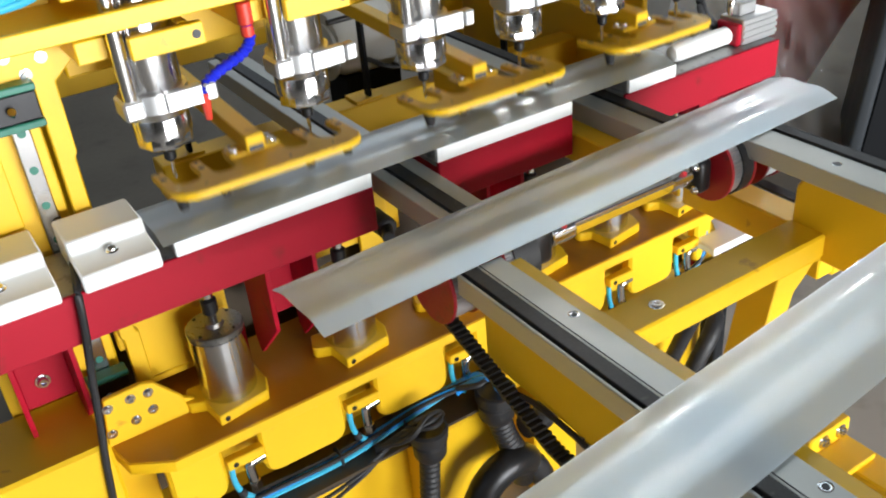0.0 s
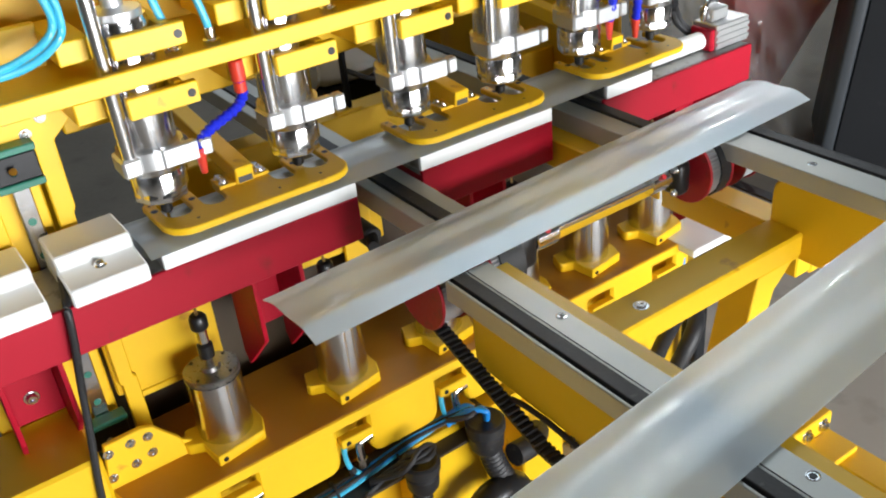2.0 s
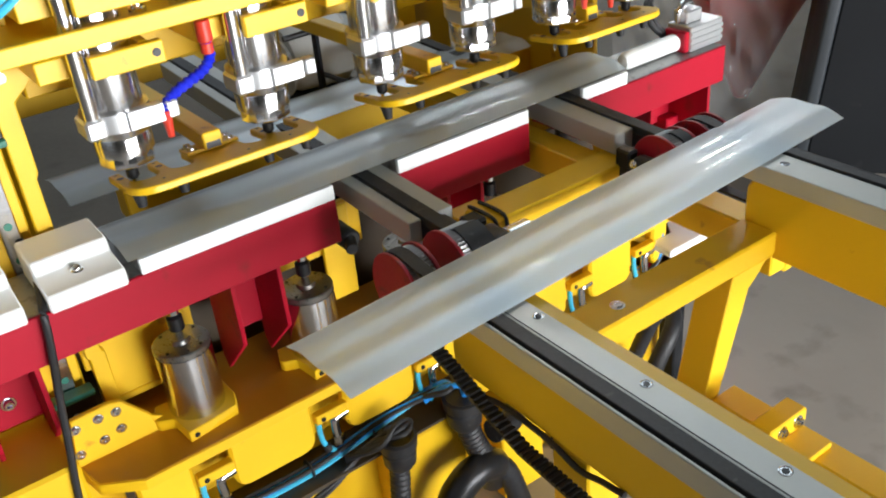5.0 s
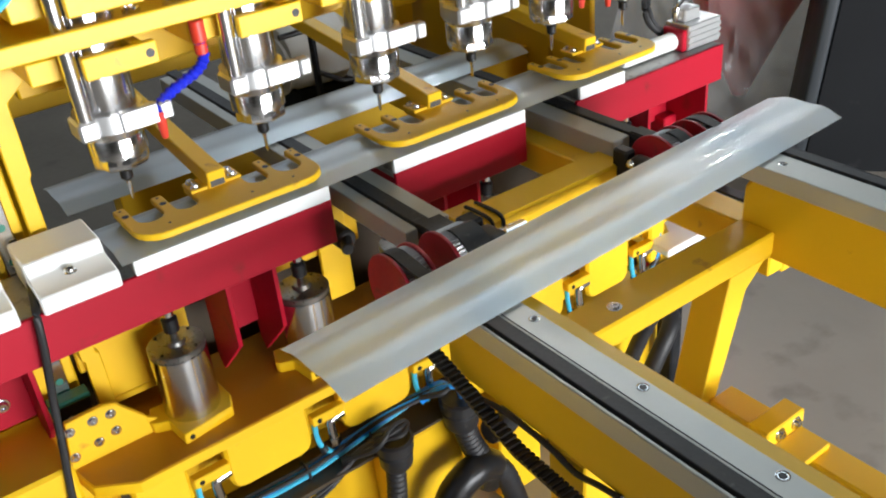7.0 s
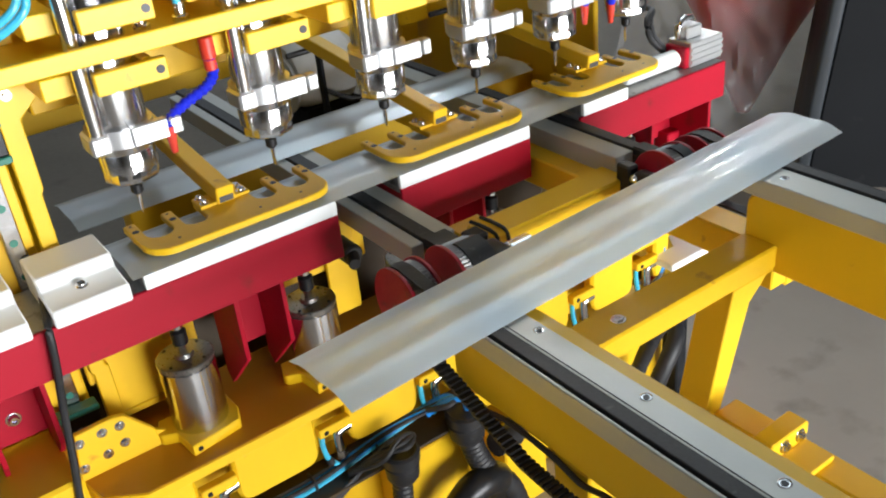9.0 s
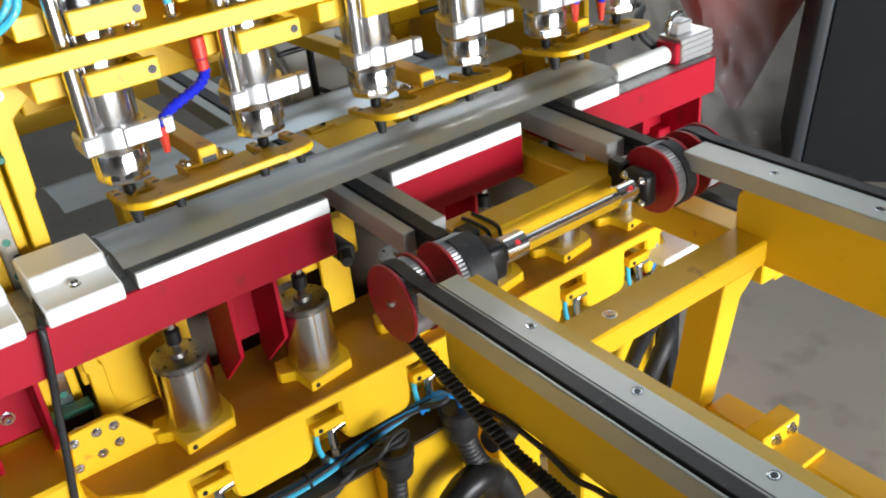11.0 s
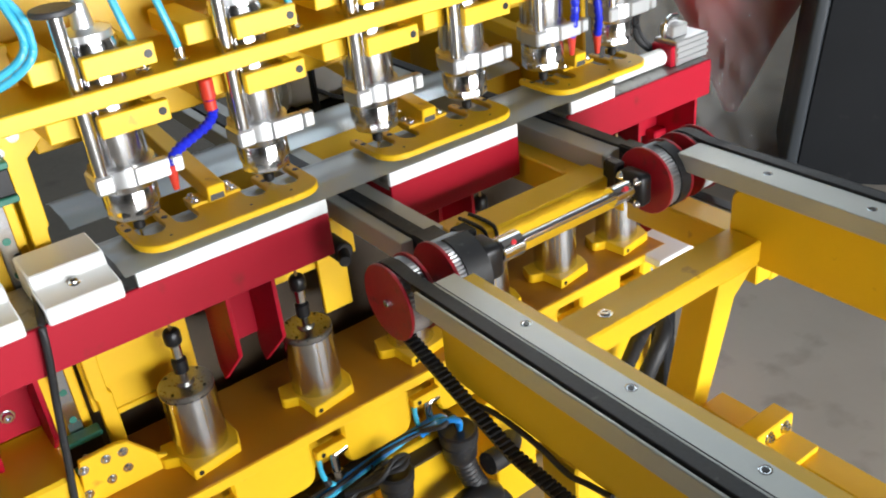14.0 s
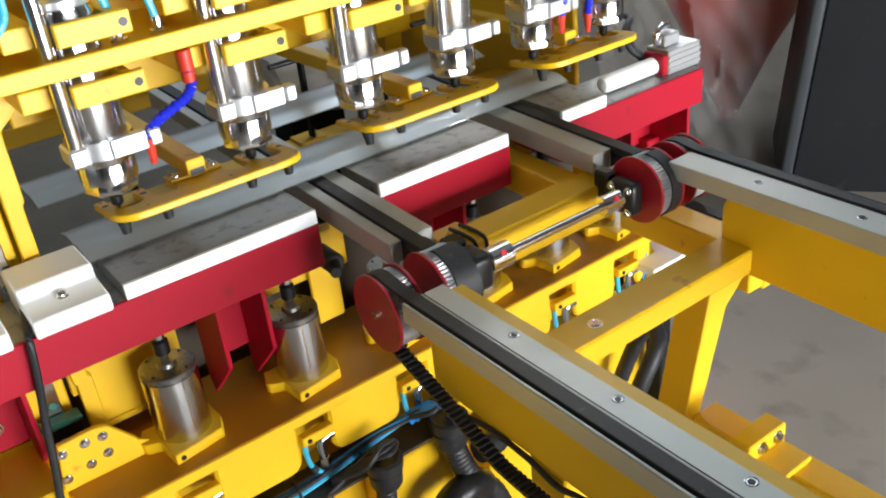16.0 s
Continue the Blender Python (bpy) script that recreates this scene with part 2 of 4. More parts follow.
# ---- the hall ----
def build_hall():
    floor = tagged(part("floor", bm_box(-6, 7, -6, 7, -0.2, 0, 0), CONCRETE), "worn grey concrete workshop floor with stains", "floor", kind="structure")
    bm = bm_box(7, 7.2, -6, 7, 0, 1.9, 0)
    bm_box(7, 7.2, -6, 7, 5.3, 5.5, 0, bm)
    bm_box(7, 7.2, -6, 0.6, 1.9, 5.3, 0, bm)
    bm_box(7, 7.2, 6.8, 7, 1.9, 5.3, 0, bm)
    tagged(part("wall_east", bm, WALLPAINT), "grey workshop wall with high windows", "wall", kind="structure")
    win = tagged(new("window_2"), "band of high factory windows with thin steel bars", "window", kind="structure")
    for k in range(3):
        y = 0.6 + 6.2 * k / 2
        part("window_bar", bm_box(7.02, 7.1, y - 0.025, y + 0.025, 1.9, 5.3, 0), CHARCOAL, win)
    bm = bm_box(-6, 7, 7, 7.2, 0, 1.9, 0)
    bm_box(-6, 7, 7, 7.2, 5.3, 5.5, 0, bm)
    bm_box(-6, -3.4, 7, 7.2, 1.9, 5.3, 0, bm)
    bm_box(6.4, 7, 7, 7.2, 1.9, 5.3, 0, bm)
    tagged(part("wall_north", bm, WALLPAINT), "grey workshop wall with high windows", "wall", kind="structure")
    win = tagged(new("window_1"), "band of high factory windows with thin steel bars", "window", kind="structure")
    for k in range(5):
        x = -3.4 + 9.8 * k / 4
        part("window_bar", bm_box(x - 0.025, x + 0.025, 7.02, 7.1, 1.9, 5.3, 0), CHARCOAL, win)
    part("window_rail", bm_box(-3.36, 6.36, 7.03, 7.09, 3.58, 3.62, 0), CHARCOAL, win)
    for x, y in ((3.6, 3.6), (6.45, 4.1)):
        lamp = thing("high_bay_lamp", "grey high-bay lamp hanging from the workshop roof", "ceiling lamp", (x, y, 4.4), "high-bay lamps")
        part("shade", bm_lathe([(0.24, 0), (0.25, 0.01), (0.12, 0.22), (0.06, 0.24), (0.05, 0.4)], 24), CEIL, lamp)
        part("bulb", bm_lathe([(0.06, -0.03), (0.17, -0.02), (0.17, 0.0)], 20), BULB, lamp)
        part("hanger", bm_rod((0, 0, 0.4), (0, 0, 1.11), 0.012, 8), CHARCOAL, lamp)
    # added sheet that darkens the rear floor, where little light reaches
    tagged(part("floor_shade_sheet", bm_box(-3, 6.5, 0.36, 6.6, 0.0, 0.004, 0), BROWNFLOOR), "dark brown sheet added for the dim floor behind the machine", "floor", kind="structure")
    # west wall with a window band, south wall with the gate
    bm = bm_box(-6.2, -6, -6, 7, 0, 2.1, 0)
    bm_box(-6.2, -6, -6, 7, 4.3, 5.5, 0, bm)
    bm_box(-6.2, -6, -6, -3.2, 2.1, 4.3, 0, bm)
    bm_box(-6.2, -6, 1.2, 7, 2.1, 4.3, 0, bm)
    tagged(part("wall_west", bm, WALLPAINT), "grey workshop wall with a window band", "wall", kind="structure")
    bm = bm_box(-6, -1.15, -6.2, -6, 0, 5.5, 0)
    bm_box(3.55, 7, -6.2, -6, 0, 5.5, 0, bm)
    bm_box(-1.15, 3.55, -6.2, -6, 2.2, 5.5, 0, bm)
    tagged(part("wall_south", bm, WALLPAINT), "grey workshop wall with a wide open gate", "wall", kind="structure")
    bm = bm_box(-6.2, 1.85, -6.2, 7.2, 5.5, 5.7, 0)
    bm_box(6.55, 7.2, -6.2, 7.2, 5.5, 5.7, 0, bm)
    bm_box(1.85, 6.55, -6.2, 0.55, 5.5, 5.7, 0, bm)
    bm_box(1.85, 6.55, 6.25, 7.2, 5.5, 5.7, 0, bm)
    bm_box(1.85, 6.55, 3.97, 4.18, 5.5, 5.62, 0, bm)
    bm_box(1.85, 6.55, 3.55, 3.65, 5.49, 5.62, 0, bm)
    tagged(part("ceiling", bm, CEIL), "grey sheet roof of the workshop with a wide skylight", "ceiling", kind="structure")
    bm = bmesh.new()
    bm_box(-300, 300, -300, 300, -0.4, -0.25, 0, bm)
    tagged(part("ground", bm, CONCRETE), "bare ground outside the workshop", "ground", kind="structure")


build_hall()


# ---- the drilling line: support beams and pads ----
def bracket(beam, x, w=0.085, drop=0.16, bolted=False):
    """Hanging bracket: two side plates and a back plate under the beam."""
    out = [(0, 0), (0.124, 0), (0.124, -drop * 0.9), (0.108, -drop), (0, -drop * 0.54)]
    for dx in (0, w):
        m = Matrix.Translation((x + dx, 0.012, 0.817)) @ Matrix(((0, 0, 1, 0), (1, 0, 0, 0), (0, 1, 0, 0), (0, 0, 0, 1)))
        part("gusset", bm_prism(out, 0.008, m), RED, beam)
    part("back_plate", bm_box(x + 0.008, x + w, 0.125, 0.133, 0.817 - drop * 0.72, 0.817), RED, beam)
    for z in (0.775, 0.70) if bolted else ():
        bolt(beam, (x + w * 0.5, 0.125, z), (0, -1, 0), 0.009, 0.009)


def build_beam(x0, x1, label, brackets=()):
    beam = thing("support_beam", label, "machine beam", group="red support beams")
    bm = bm_box(x0, x1, 0.0, 0.008, 0.817, 0.9)
    part("front_web", bm, RED, beam)
    part("top_plate", bm_box(x0, x1, 0.0085, 0.15, 0.889, 0.8995), GALV, beam, "dull grey steel top plate")
    part("rear_web", bm_box(x0, x1, 0.142, 0.15, 0.817, 0.8885), RED, beam)
    part("stiffener", bm_box(x0 + 0.002, x0 + 0.01, 0.0085, 0.1415, 0.817, 0.8885), RED, beam)
    part("stiffener", bm_box(x1 - 0.01, x1 - 0.002, 0.0085, 0.1415, 0.817, 0.8885), RED, beam)
    for b in brackets:
        bracket(beam, *b)
    return beam


build_beam(-1.1, 0.0, "long red painted steel support beam with hanging brackets", [(-0.213, 0.087, 0.235), (-0.622, 0.087, 0.225, True)])
build_beam(0.133, 0.44, "short red painted steel support beam between belt tracks", [(0.24, 0.08, 0.15)])
build_beam(0.575, 1.026, "red painted steel support beam at the line's far end", [(0.80, 0.19, 0.16)])


def build_pad(x0, x1):
    pad = thing("support_pad", "white nylon support pad with a worn grey steel face", "machine pad", group="pads on the beams")
    part("nylon_strip", bm_box(x0, x1, 0.001, 0.0095, 0.9, 0.927, 0.001), WHITE, pad)
    part("face_plate", bm_box(x0, x1, 0.01, 0.14, 0.9, 0.9265, 0.001), GALV, pad, "worn grey steel face plate")


for a, b in ((-0.345, 0.0), (0.133, 0.44), (0.585, 0.713)):
    build_pad(a, b)


def build_stop_block(x0, x1):
    blk = thing("stop_block", "stepped white nylon stop block screwed onto the red beam", "stop block", group="white stop blocks")
    out = [(-0.012, 0), (0.14, 0), (0.14, 0.058), (0.052, 0.058), (0.046, 0.036), (-0.012, 0.03)]
    m = Matrix.Translation((x0, 0, 0.9005)) @ Matrix(((0, 0, 1, 0), (1, 0, 0, 0), (0, 1, 0, 0), (0, 0, 0, 1)))
    part("block", bm_prism(out, x1 - x0, m, 0.003), WHITE, blk)
    bolt(blk, ((x0 + x1) / 2, 0.03, 0.9345), (0, -0.12, 1), 0.007, 0.006)


build_stop_block(-0.487, -0.37)
build_stop_block(-0.66, -0.52)


# ---- belt conveyor ----
def toothed_pulley(parent, x0, x1, y, z, r, both=True):
    """Pulley with teeth between two red side discs, axle along x."""
    bm = bmesh.new()
    n = 56
    prof = []
    for k in range(n * 2):
        a = 2 * math.pi * k / (n * 2)
        q = r * (0.955 if k % 2 else 1.0) * 0.94
        prof.append((q * math.cos(a), q * math.sin(a)))
    m = Matrix.Translation((x0 + 0.006, y, z)) @ Matrix(((0, 0, 1, 0), (1, 0, 0, 0), (0, 1, 0, 0), (0, 0, 0, 1)))
    rim = part("pulley", bm_prism(prof, x1 - x0 - 0.012, m, 0, bm), PULLEY, parent, "grey toothed belt pulley")
    part("side_disc", bm_rod((x0, y, z), (x0 + 0.006, y, z), r, 40, None, 0.001), PULLEY_RED, rim, "red painted side disc")
    if both:
        part("side_disc", bm_rod((x1 - 0.006, y, z), (x1, y, z), r, 40, None, 0.001), PULLEY_RED, rim, "red painted side disc")
    part("hub_screw", bm_rod((x0 - 0.004, y, z), (x0, y, z), 0.006, 10), STEEL, rim)
    return rim


PULLEY_Y, PULLEY_Z, PULLEY_R = -0.262, 0.861, 0.064


def build_track(name, label, x0, x1, y0, y1, ztop, belt0, belt1, screws=()):
    """Belt track: two profile ledges with the belt in the groove between them."""
    t = thing(name, label, "conveyor track", group="belt tracks")
    part("ledge", bm_box(x0, belt0 - 0.001, y0, y1, ztop - 0.033, ztop), RAIL, t)
    part("ledge", bm_box(belt1 + 0.001, x1, y0, y1, ztop - 0.026, ztop), RAIL, t)
    part("groove", bm_box(belt0 - 0.0005, belt1 + 0.0005, y0, y1, ztop - 0.0255, ztop - 0.012, 0), DARKGREY, t)
    part("lip", bm_box(belt1 + 0.0055, belt1 + 0.0068, y0, y1, ztop - 0.001, ztop + 0.0008, 0), DARKGREY, t, "dark joint line along the ledge")
    part("belt", bm_box(belt0 + 0.001, belt1 - 0.001, y0 - 0.02, y1 + 0.02, ztop - 0.0115, ztop + 0.004, 0.001), BLACK, t, "black toothed rubber belt")
    for p in screws:
        bm = bm_lathe([(0.0075, -0.004), (0.0078, 0.0), (0.0078, 0.0006), (0.0066, 0.001), (0.0058, 0.0002)], 16, Matrix.Translation((p[0], p[1], ztop)))
        sc = part("screw", bm, BRUSHED, t)
        part("socket", bm_rod((p[0], p[1], ztop - 0.001), (p[0], p[1], ztop + 0.0009), 0.0047, 6), BLACKM, sc, "dark hexagon socket")
    return t


build_track("outer_track", "grey aluminium belt track with a black belt and countersunk screws", -0.057, 0.019, -2.6, -0.338, 0.915, -0.05, -0.0255,
                   [(0.006, -0.512 - 0.188 * k) for k in range(8)])
build_track("outer_track", "grey aluminium belt track beside the yellow frame", 0.558, 0.648, -2.6, -0.30, 0.915, 0.62, 0.645,
                  [(0.589, -0.467 - 0.188 * k) for k in range(8)])


# ---- yellow conveyor frame ----
def build_frame():
    f = thing("conveyor_frame", "yellow painted welded steel conveyor frame with legs and cross member", "machine frame")
    part("side_beam", bm_box(-0.022, 0.046, -2.6, -0.345, 0.753, 0.8815, 0.004), YELLOW, f)
    part("side_flange", bm_box(0.0195, 0.049, -2.6, -0.345, 0.882, 0.906, 0.003), YELLOW, f)
    yz = Matrix(((0, 0, 1, 0), (1, 0, 0, 0), (0, 1, 0, 0), (0, 0, 0, 1)))
    arc = [(-0.43 + 0.03 * math.sin(q * math.pi / 12), 0.843 + 0.03 * math.cos(q * math.pi / 12)) for q in range(7)]
    out = [(-2.6, 0.873)] + arc + [(-0.40, 0.732), (-2.6, 0.732)]
    part("side_beam", bm_prism(out, 0.07, Matrix.Translation((0.585, 0, 0)) @ yz, 0.004), YELLOW, f)
    part("track_rest", bm_box(0.587, 0.645, -2.6, -0.42, 0.8735, 0.8885, 0.001), YELLOW, f)
    part("cross_member", bm_box(0.0465, 0.5845, -0.472, -0.40, 0.745, 0.79, 0.004), YELLOW, f)
    # leaning leg under the cross member, with a rounded gusset to the far beam
    xz = Matrix(((1, 0, 0, 0), (0, 0, -1, 0), (0, 1, 0, 0), (0, 0, 0, 1)))
    fil = [(0.5845 - 0.04 * math.sin(q * math.pi / 12), 0.705 + 0.04 * math.cos(q * math.pi / 12) - 0.0006) for q in range(1, 5)]
    out = [(0.4755, 0.7445), (0.584, 0.7445), (0.5835, 0.738)] + fil[1:] + [(0.522, 0.70), (0.462, 0.49), (0.462, 0.0), (0.412, 0.0), (0.42, 0.49)]
    part("leg", bm_prism(out, 0.066, Matrix.Translation((0, -0.403, 0)) @ xz, 0.002), YELLOW, f)
    part("end_bracket", bm_box(0.70, 0.77, -0.42, -0.045, 0.63, 0.70, 0.004), YELLOW, f)
    part("end_link", bm_box(0.6555, 0.6995, -0.42, -0.36, 0.64, 0.76, 0.003), YELLOW, f)
    part("leg", bm_box(0.412, 0.478, -2.42, -2.36, 0, 0.7675, 0.003), YELLOW, f)
    part("base_beam", bm_box(0.442, 0.505, -2.355, -0.4705, 0.42, 0.5, 0.003), YELLOW, f)
    part("tie_block", bm_box(0.399, 0.4985, -0.6225, -0.582, 0.5005, 0.545, 0.003), YELLOW, f)
    part("tie_plate", bm_box(0.415, 0.49, -0.68, -0.623, 0.5005, 0.512, 0.002), YELLOW, f)
    bolt(f, (0.432, -0.6225, 0.528), (0, -1, 0), 0.009, 0.008)
    bolt(f, (0.474, -0.6225, 0.528), (0, -1, 0), 0.009, 0.008)
    part("leg", bm_box(-0.02, 0.04, -2.42, -2.36, 0, 0.7525, 0.003), YELLOW, f)
    part("leg", bm_box(-0.02, 0.04, -0.63, -0.56, 0, 0.7525, 0.003), YELLOW, f)
    part("lead", bm_tube([(-0.027, -0.40, 0.735), (-0.026, -0.47, 0.752), (-0.026, -0.56, 0.752), (-0.027, -0.62, 0.742), (-0.026, -0.66, 0.75), (-0.026, -0.70, 0.757)], 0.0045, 8, 6), BLACK, f, "black lead clipped under the beam")
    bolt(f, (0.229, -0.44, 0.790), (0, 0, 1), 0.009)
    return f


build_frame()


def build_drive():
    d = thing("belt_drive", "red toothed belt pulleys on a steel drive shaft with bearings", "belt drive")
    toothed_pulley(d, -0.058, -0.004, PULLEY_Y, PULLEY_Z, PULLEY_R)
    toothed_pulley(d, 0.036, 0.10, PULLEY_Y, PULLEY_Z, PULLEY_R, False)
    toothed_pulley(d, 0.515, 0.575, PULLEY_Y, PULLEY_Z, PULLEY_R)
    toothed_pulley(d, 0.606, 0.66, PULLEY_Y, PULLEY_Z, PULLEY_R)
    part("shaft", bm_rod((0.0, PULLEY_Y, PULLEY_Z), (0.65, PULLEY_Y, PULLEY_Z), 0.008, 16), STEEL, d, "bare steel drive shaft")
    for x0, x1 in ((0.16, 0.207), (0.425, 0.47)):
        c = part("coupling", bm_rod((x0, PULLEY_Y, PULLEY_Z), (x1, PULLEY_Y, PULLEY_Z), 0.0225 if x0 < 0.3 else 0.019, 24, None, 0.002), STEEL, d, "silver shaft coupling")
        part("clamp_screw", bm_rod(((x0 + x1) / 2, PULLEY_Y - 0.014, PULLEY_Z + 0.012), ((x0 + x1) / 2, PULLEY_Y - 0.0185, PULLEY_Z + 0.0155), 0.005, 10), LABELRED, c)
    for x0, x1 in ((0.112, 0.155), (0.472, 0.506)):
        b = part("bearing_block", bm_box(x0, x1, PULLEY_Y - 0.03, PULLEY_Y + 0.03, PULLEY_Z - 0.034, PULLEY_Z + 0.031, 0.012, None, 3), BLACKM, d, "black cast bearing block")
        part("bearing_foot", bm_box(x0 + 0.004, x1 - 0.004, PULLEY_Y + 0.0345, PULLEY_Y + 0.07, PULLEY_Z - 0.03, PULLEY_Z + 0.035, 0.004), BLACKM, b)
        for dy, dz in ((-0.02, 0.02), (0.02, 0.02), (-0.02, -0.024), (0.02, -0.024)):
            bolt(b, (x0, PULLEY_Y + dy, PULLEY_Z + dz), (-1, 0, 0), 0.0055, 0.006)
    # belt loop round the outer pulleys
    for x0, x1, top in ((-0.049, -0.0265, 0.919), (0.621, 0.644, 0.919), (0.058, 0.102, 0.9), (0.545, 0.573, 0.9)):
        outer = x0 < 0 or x0 > 0.6
        s = -1 if outer else 1
        arc = [(PULLEY_Y + s * 0.09, top), (PULLEY_Y + s * 0.05, min(top, PULLEY_Z + 0.064))]
        for k in range(11):
            a = math.pi / 2 - math.pi * k / 10
            arc.append((PULLEY_Y - s * 0.0635 * math.cos(a), PULLEY_Z + 0.0635 * math.sin(a)))
        if outer:
            arc += [(-0.52, 0.712), (-0.7, 0.698), (-1.2, 0.66), (-2.5, 0.55)] if x0 < 0 else [(-0.45, 0.797), (-2.5, 0.797)]
        else:
            arc += [(PULLEY_Y + 0.12, 0.80)]
        inner = []
        for i, (y, z) in enumerate(arc):
            y0, z0 = arc[max(i - 1, 0)]
            y1, z1 = arc[min(i + 1, len(arc) - 1)]
            n = Vector((-(z1 - z0), y1 - y0)).normalized() * 0.004 * s
            inner.append((y + n.x, z + n.y))
        bm = bmesh.new()
        va = [[bm.verts.new((x, y, z)) for y, z in arc] for x in (x0, x1)]
        vb = [[bm.verts.new((x, y, z)) for y, z in inner] for x in (x0, x1)]
        for i in range(len(arc) - 1):
            bm.faces.new((va[0][i], va[1][i], va[1][i + 1], va[0][i + 1]))
            bm.faces.new((vb[0][i], vb[0][i + 1], vb[1][i + 1], vb[1][i]))
            bm.faces.new((va[0][i], va[0][i + 1], vb[0][i + 1], vb[0][i]))
            bm.faces.new((va[1][i], vb[1][i], vb[1][i + 1], va[1][i + 1]))
        bmesh.ops.recalc_face_normals(bm, faces=bm.faces[:])
        loop = part("drive_belt", bm, BLACK, d, "black toothed rubber belt loop")
        if x0 < 0:
            teeth = bmesh.new()
            for k in range(70):
                y = -0.272 - 0.0095 * k
                z = 0.7975 + (y + 0.262) * 0.3314 if y > -0.52 else 0.712 + (y + 0.52) * 0.078
                bm_box(x0, x1, y - 0.0028, y + 0.0028, z + 0.003, z + 0.008, 0, teeth)
            part("teeth", teeth, BLACK, loop)
    return d


build_drive()


def build_lift():
    """The inner tracks that rise between the beams."""
    lift = thing("lift_tracks", "pair of grey lifting belt tracks between the red beams", "conveyor track")
    for x0, x1, b0, b1 in ((0.032, 0.117, 0.057, 0.086), (0.495, 0.572, 0.542, 0.571)):
        z = 0.893
        tr = part("track", bm_box(x0, b0 - 0.001, -0.175, 0.86, z - 0.04, z), RAIL, lift)
        part("ledge", bm_box(b1 + 0.001, x1 + 0.002, -0.175, 0.86, z - 0.04, z), RAIL, tr)
        part("groove", bm_box(b0 - 0.0005, b1 + 0.0005, -0.175, 0.86, z - 0.039, z - 0.01, 0), DARKGREY, tr)
        part("belt", bm_box(b0 + 0.001, b1 - 0.001, -0.23, 0.88, z - 0.0095, z + 0.004, 0.001), BLACK, tr, "black rubber belt")
    return lift


LIFT = build_lift()


def build_box_beam():
    b = thing("box_beam", "yellow painted box beam with two black cable ties", "machine beam")
    part("beam", bm_box(0.17, 0.51, -0.205, -0.135, 0.79, 0.865, 0.004), YELLOW, b)
    part("tab", bm_box(0.16, 0.23, -0.135, -0.09, 0.83, 0.848, 0.002), YELLOW, b)
    for x in (0.183, 0.205):
        part("cable_tie", bm_tube([(x, -0.208, 0.80), (x, -0.209, 0.85), (x, -0.2, 0.868), (x, -0.16, 0.869), (x, -0.133, 0.866)], 0.0035, 6, 4), BLACK, b)
    part("arm", bm_box(0.452, 0.5095, -0.1345, 0.52, 0.7905, 0.853, 0.003), YELLOW, b)
    part("arm", bm_box(0.125, 0.1695, -0.18, 0.52, 0.7905, 0.83, 0.003), YELLOW, b)
    part("end_plate", bm_box(0.5105, 0.518, -0.21, -0.10, 0.78, 0.87, 0.002), YELLOW, b)


build_box_beam()


# ---- slats ----
def build_slat(x0=-0.275, length=1.08, width=0.147):
    """Shallow arched slat with four flats along its length and a rounded-off far end."""
    bm = bmesh.new()
    prof = []
    n = 32
    for k in range(n + 1):
        u = k / n * 2 - 1
        prof.append((u * width / 2, 0.0085 * (1 - u * u) + 0.0017 * (1 - math.cos(2 * math.pi * u))))
    xs = [0, 0.002] + [length * k / 12 for k in range(1, 12)] + [length]
    top = []
    for i, x in enumerate(xs):
        row = []
        for y, z in prof:
            px = x
            if i == len(xs) - 1:
                px = length - 0.005 * (2 * y / width) ** 2
            row.append(bm.verts.new((x0 + px, y, z)))
        top.append(row)
    for a, b in zip(top, top[1:]):
        for k in range(n):
            bm.faces.new((a[k], a[k + 1], b[k + 1], b[k]))
    bmesh.ops.solidify(bm, geom=bm.faces[:], thickness=0.0018)
    bmesh.ops.recalc_face_normals(bm, faces=bm.faces[:])
    ob = part("metal_slat", bm, SLAT)
    return tagged(ob, "long arched bare aluminium slat with a satin sheen", "metal slat", "slats on the line")


SLATS = [build_slat()]
for k in range(2):
    SLATS.append(copy_thing(SLATS[0], Matrix.Identity(4)))


# ---- drilling carriage ----
SPINDLE_X = [-0.30, -0.066, 0.161, 0.371, 0.574, 0.775]
LOWER_X = [-0.302, -0.056, 0.17, 0.38, 0.582, 0.782]
SY = 0.07


def spindle_profile_upper():
    # (radius, height) from the nose up, height 0 at the nose face
    return [(0.013, -0.008), (0.015, -0.006), (0.021, -0.003), (0.036, -0.001), (0.0395, 0.003), (0.0395, 0.014), (0.0435, 0.016), (0.0435, 0.044), (0.0425, 0.0455), (0.0435, 0.047), (0.0435, 0.272), (0.0415, 0.275), (0.0415, 0.28)]


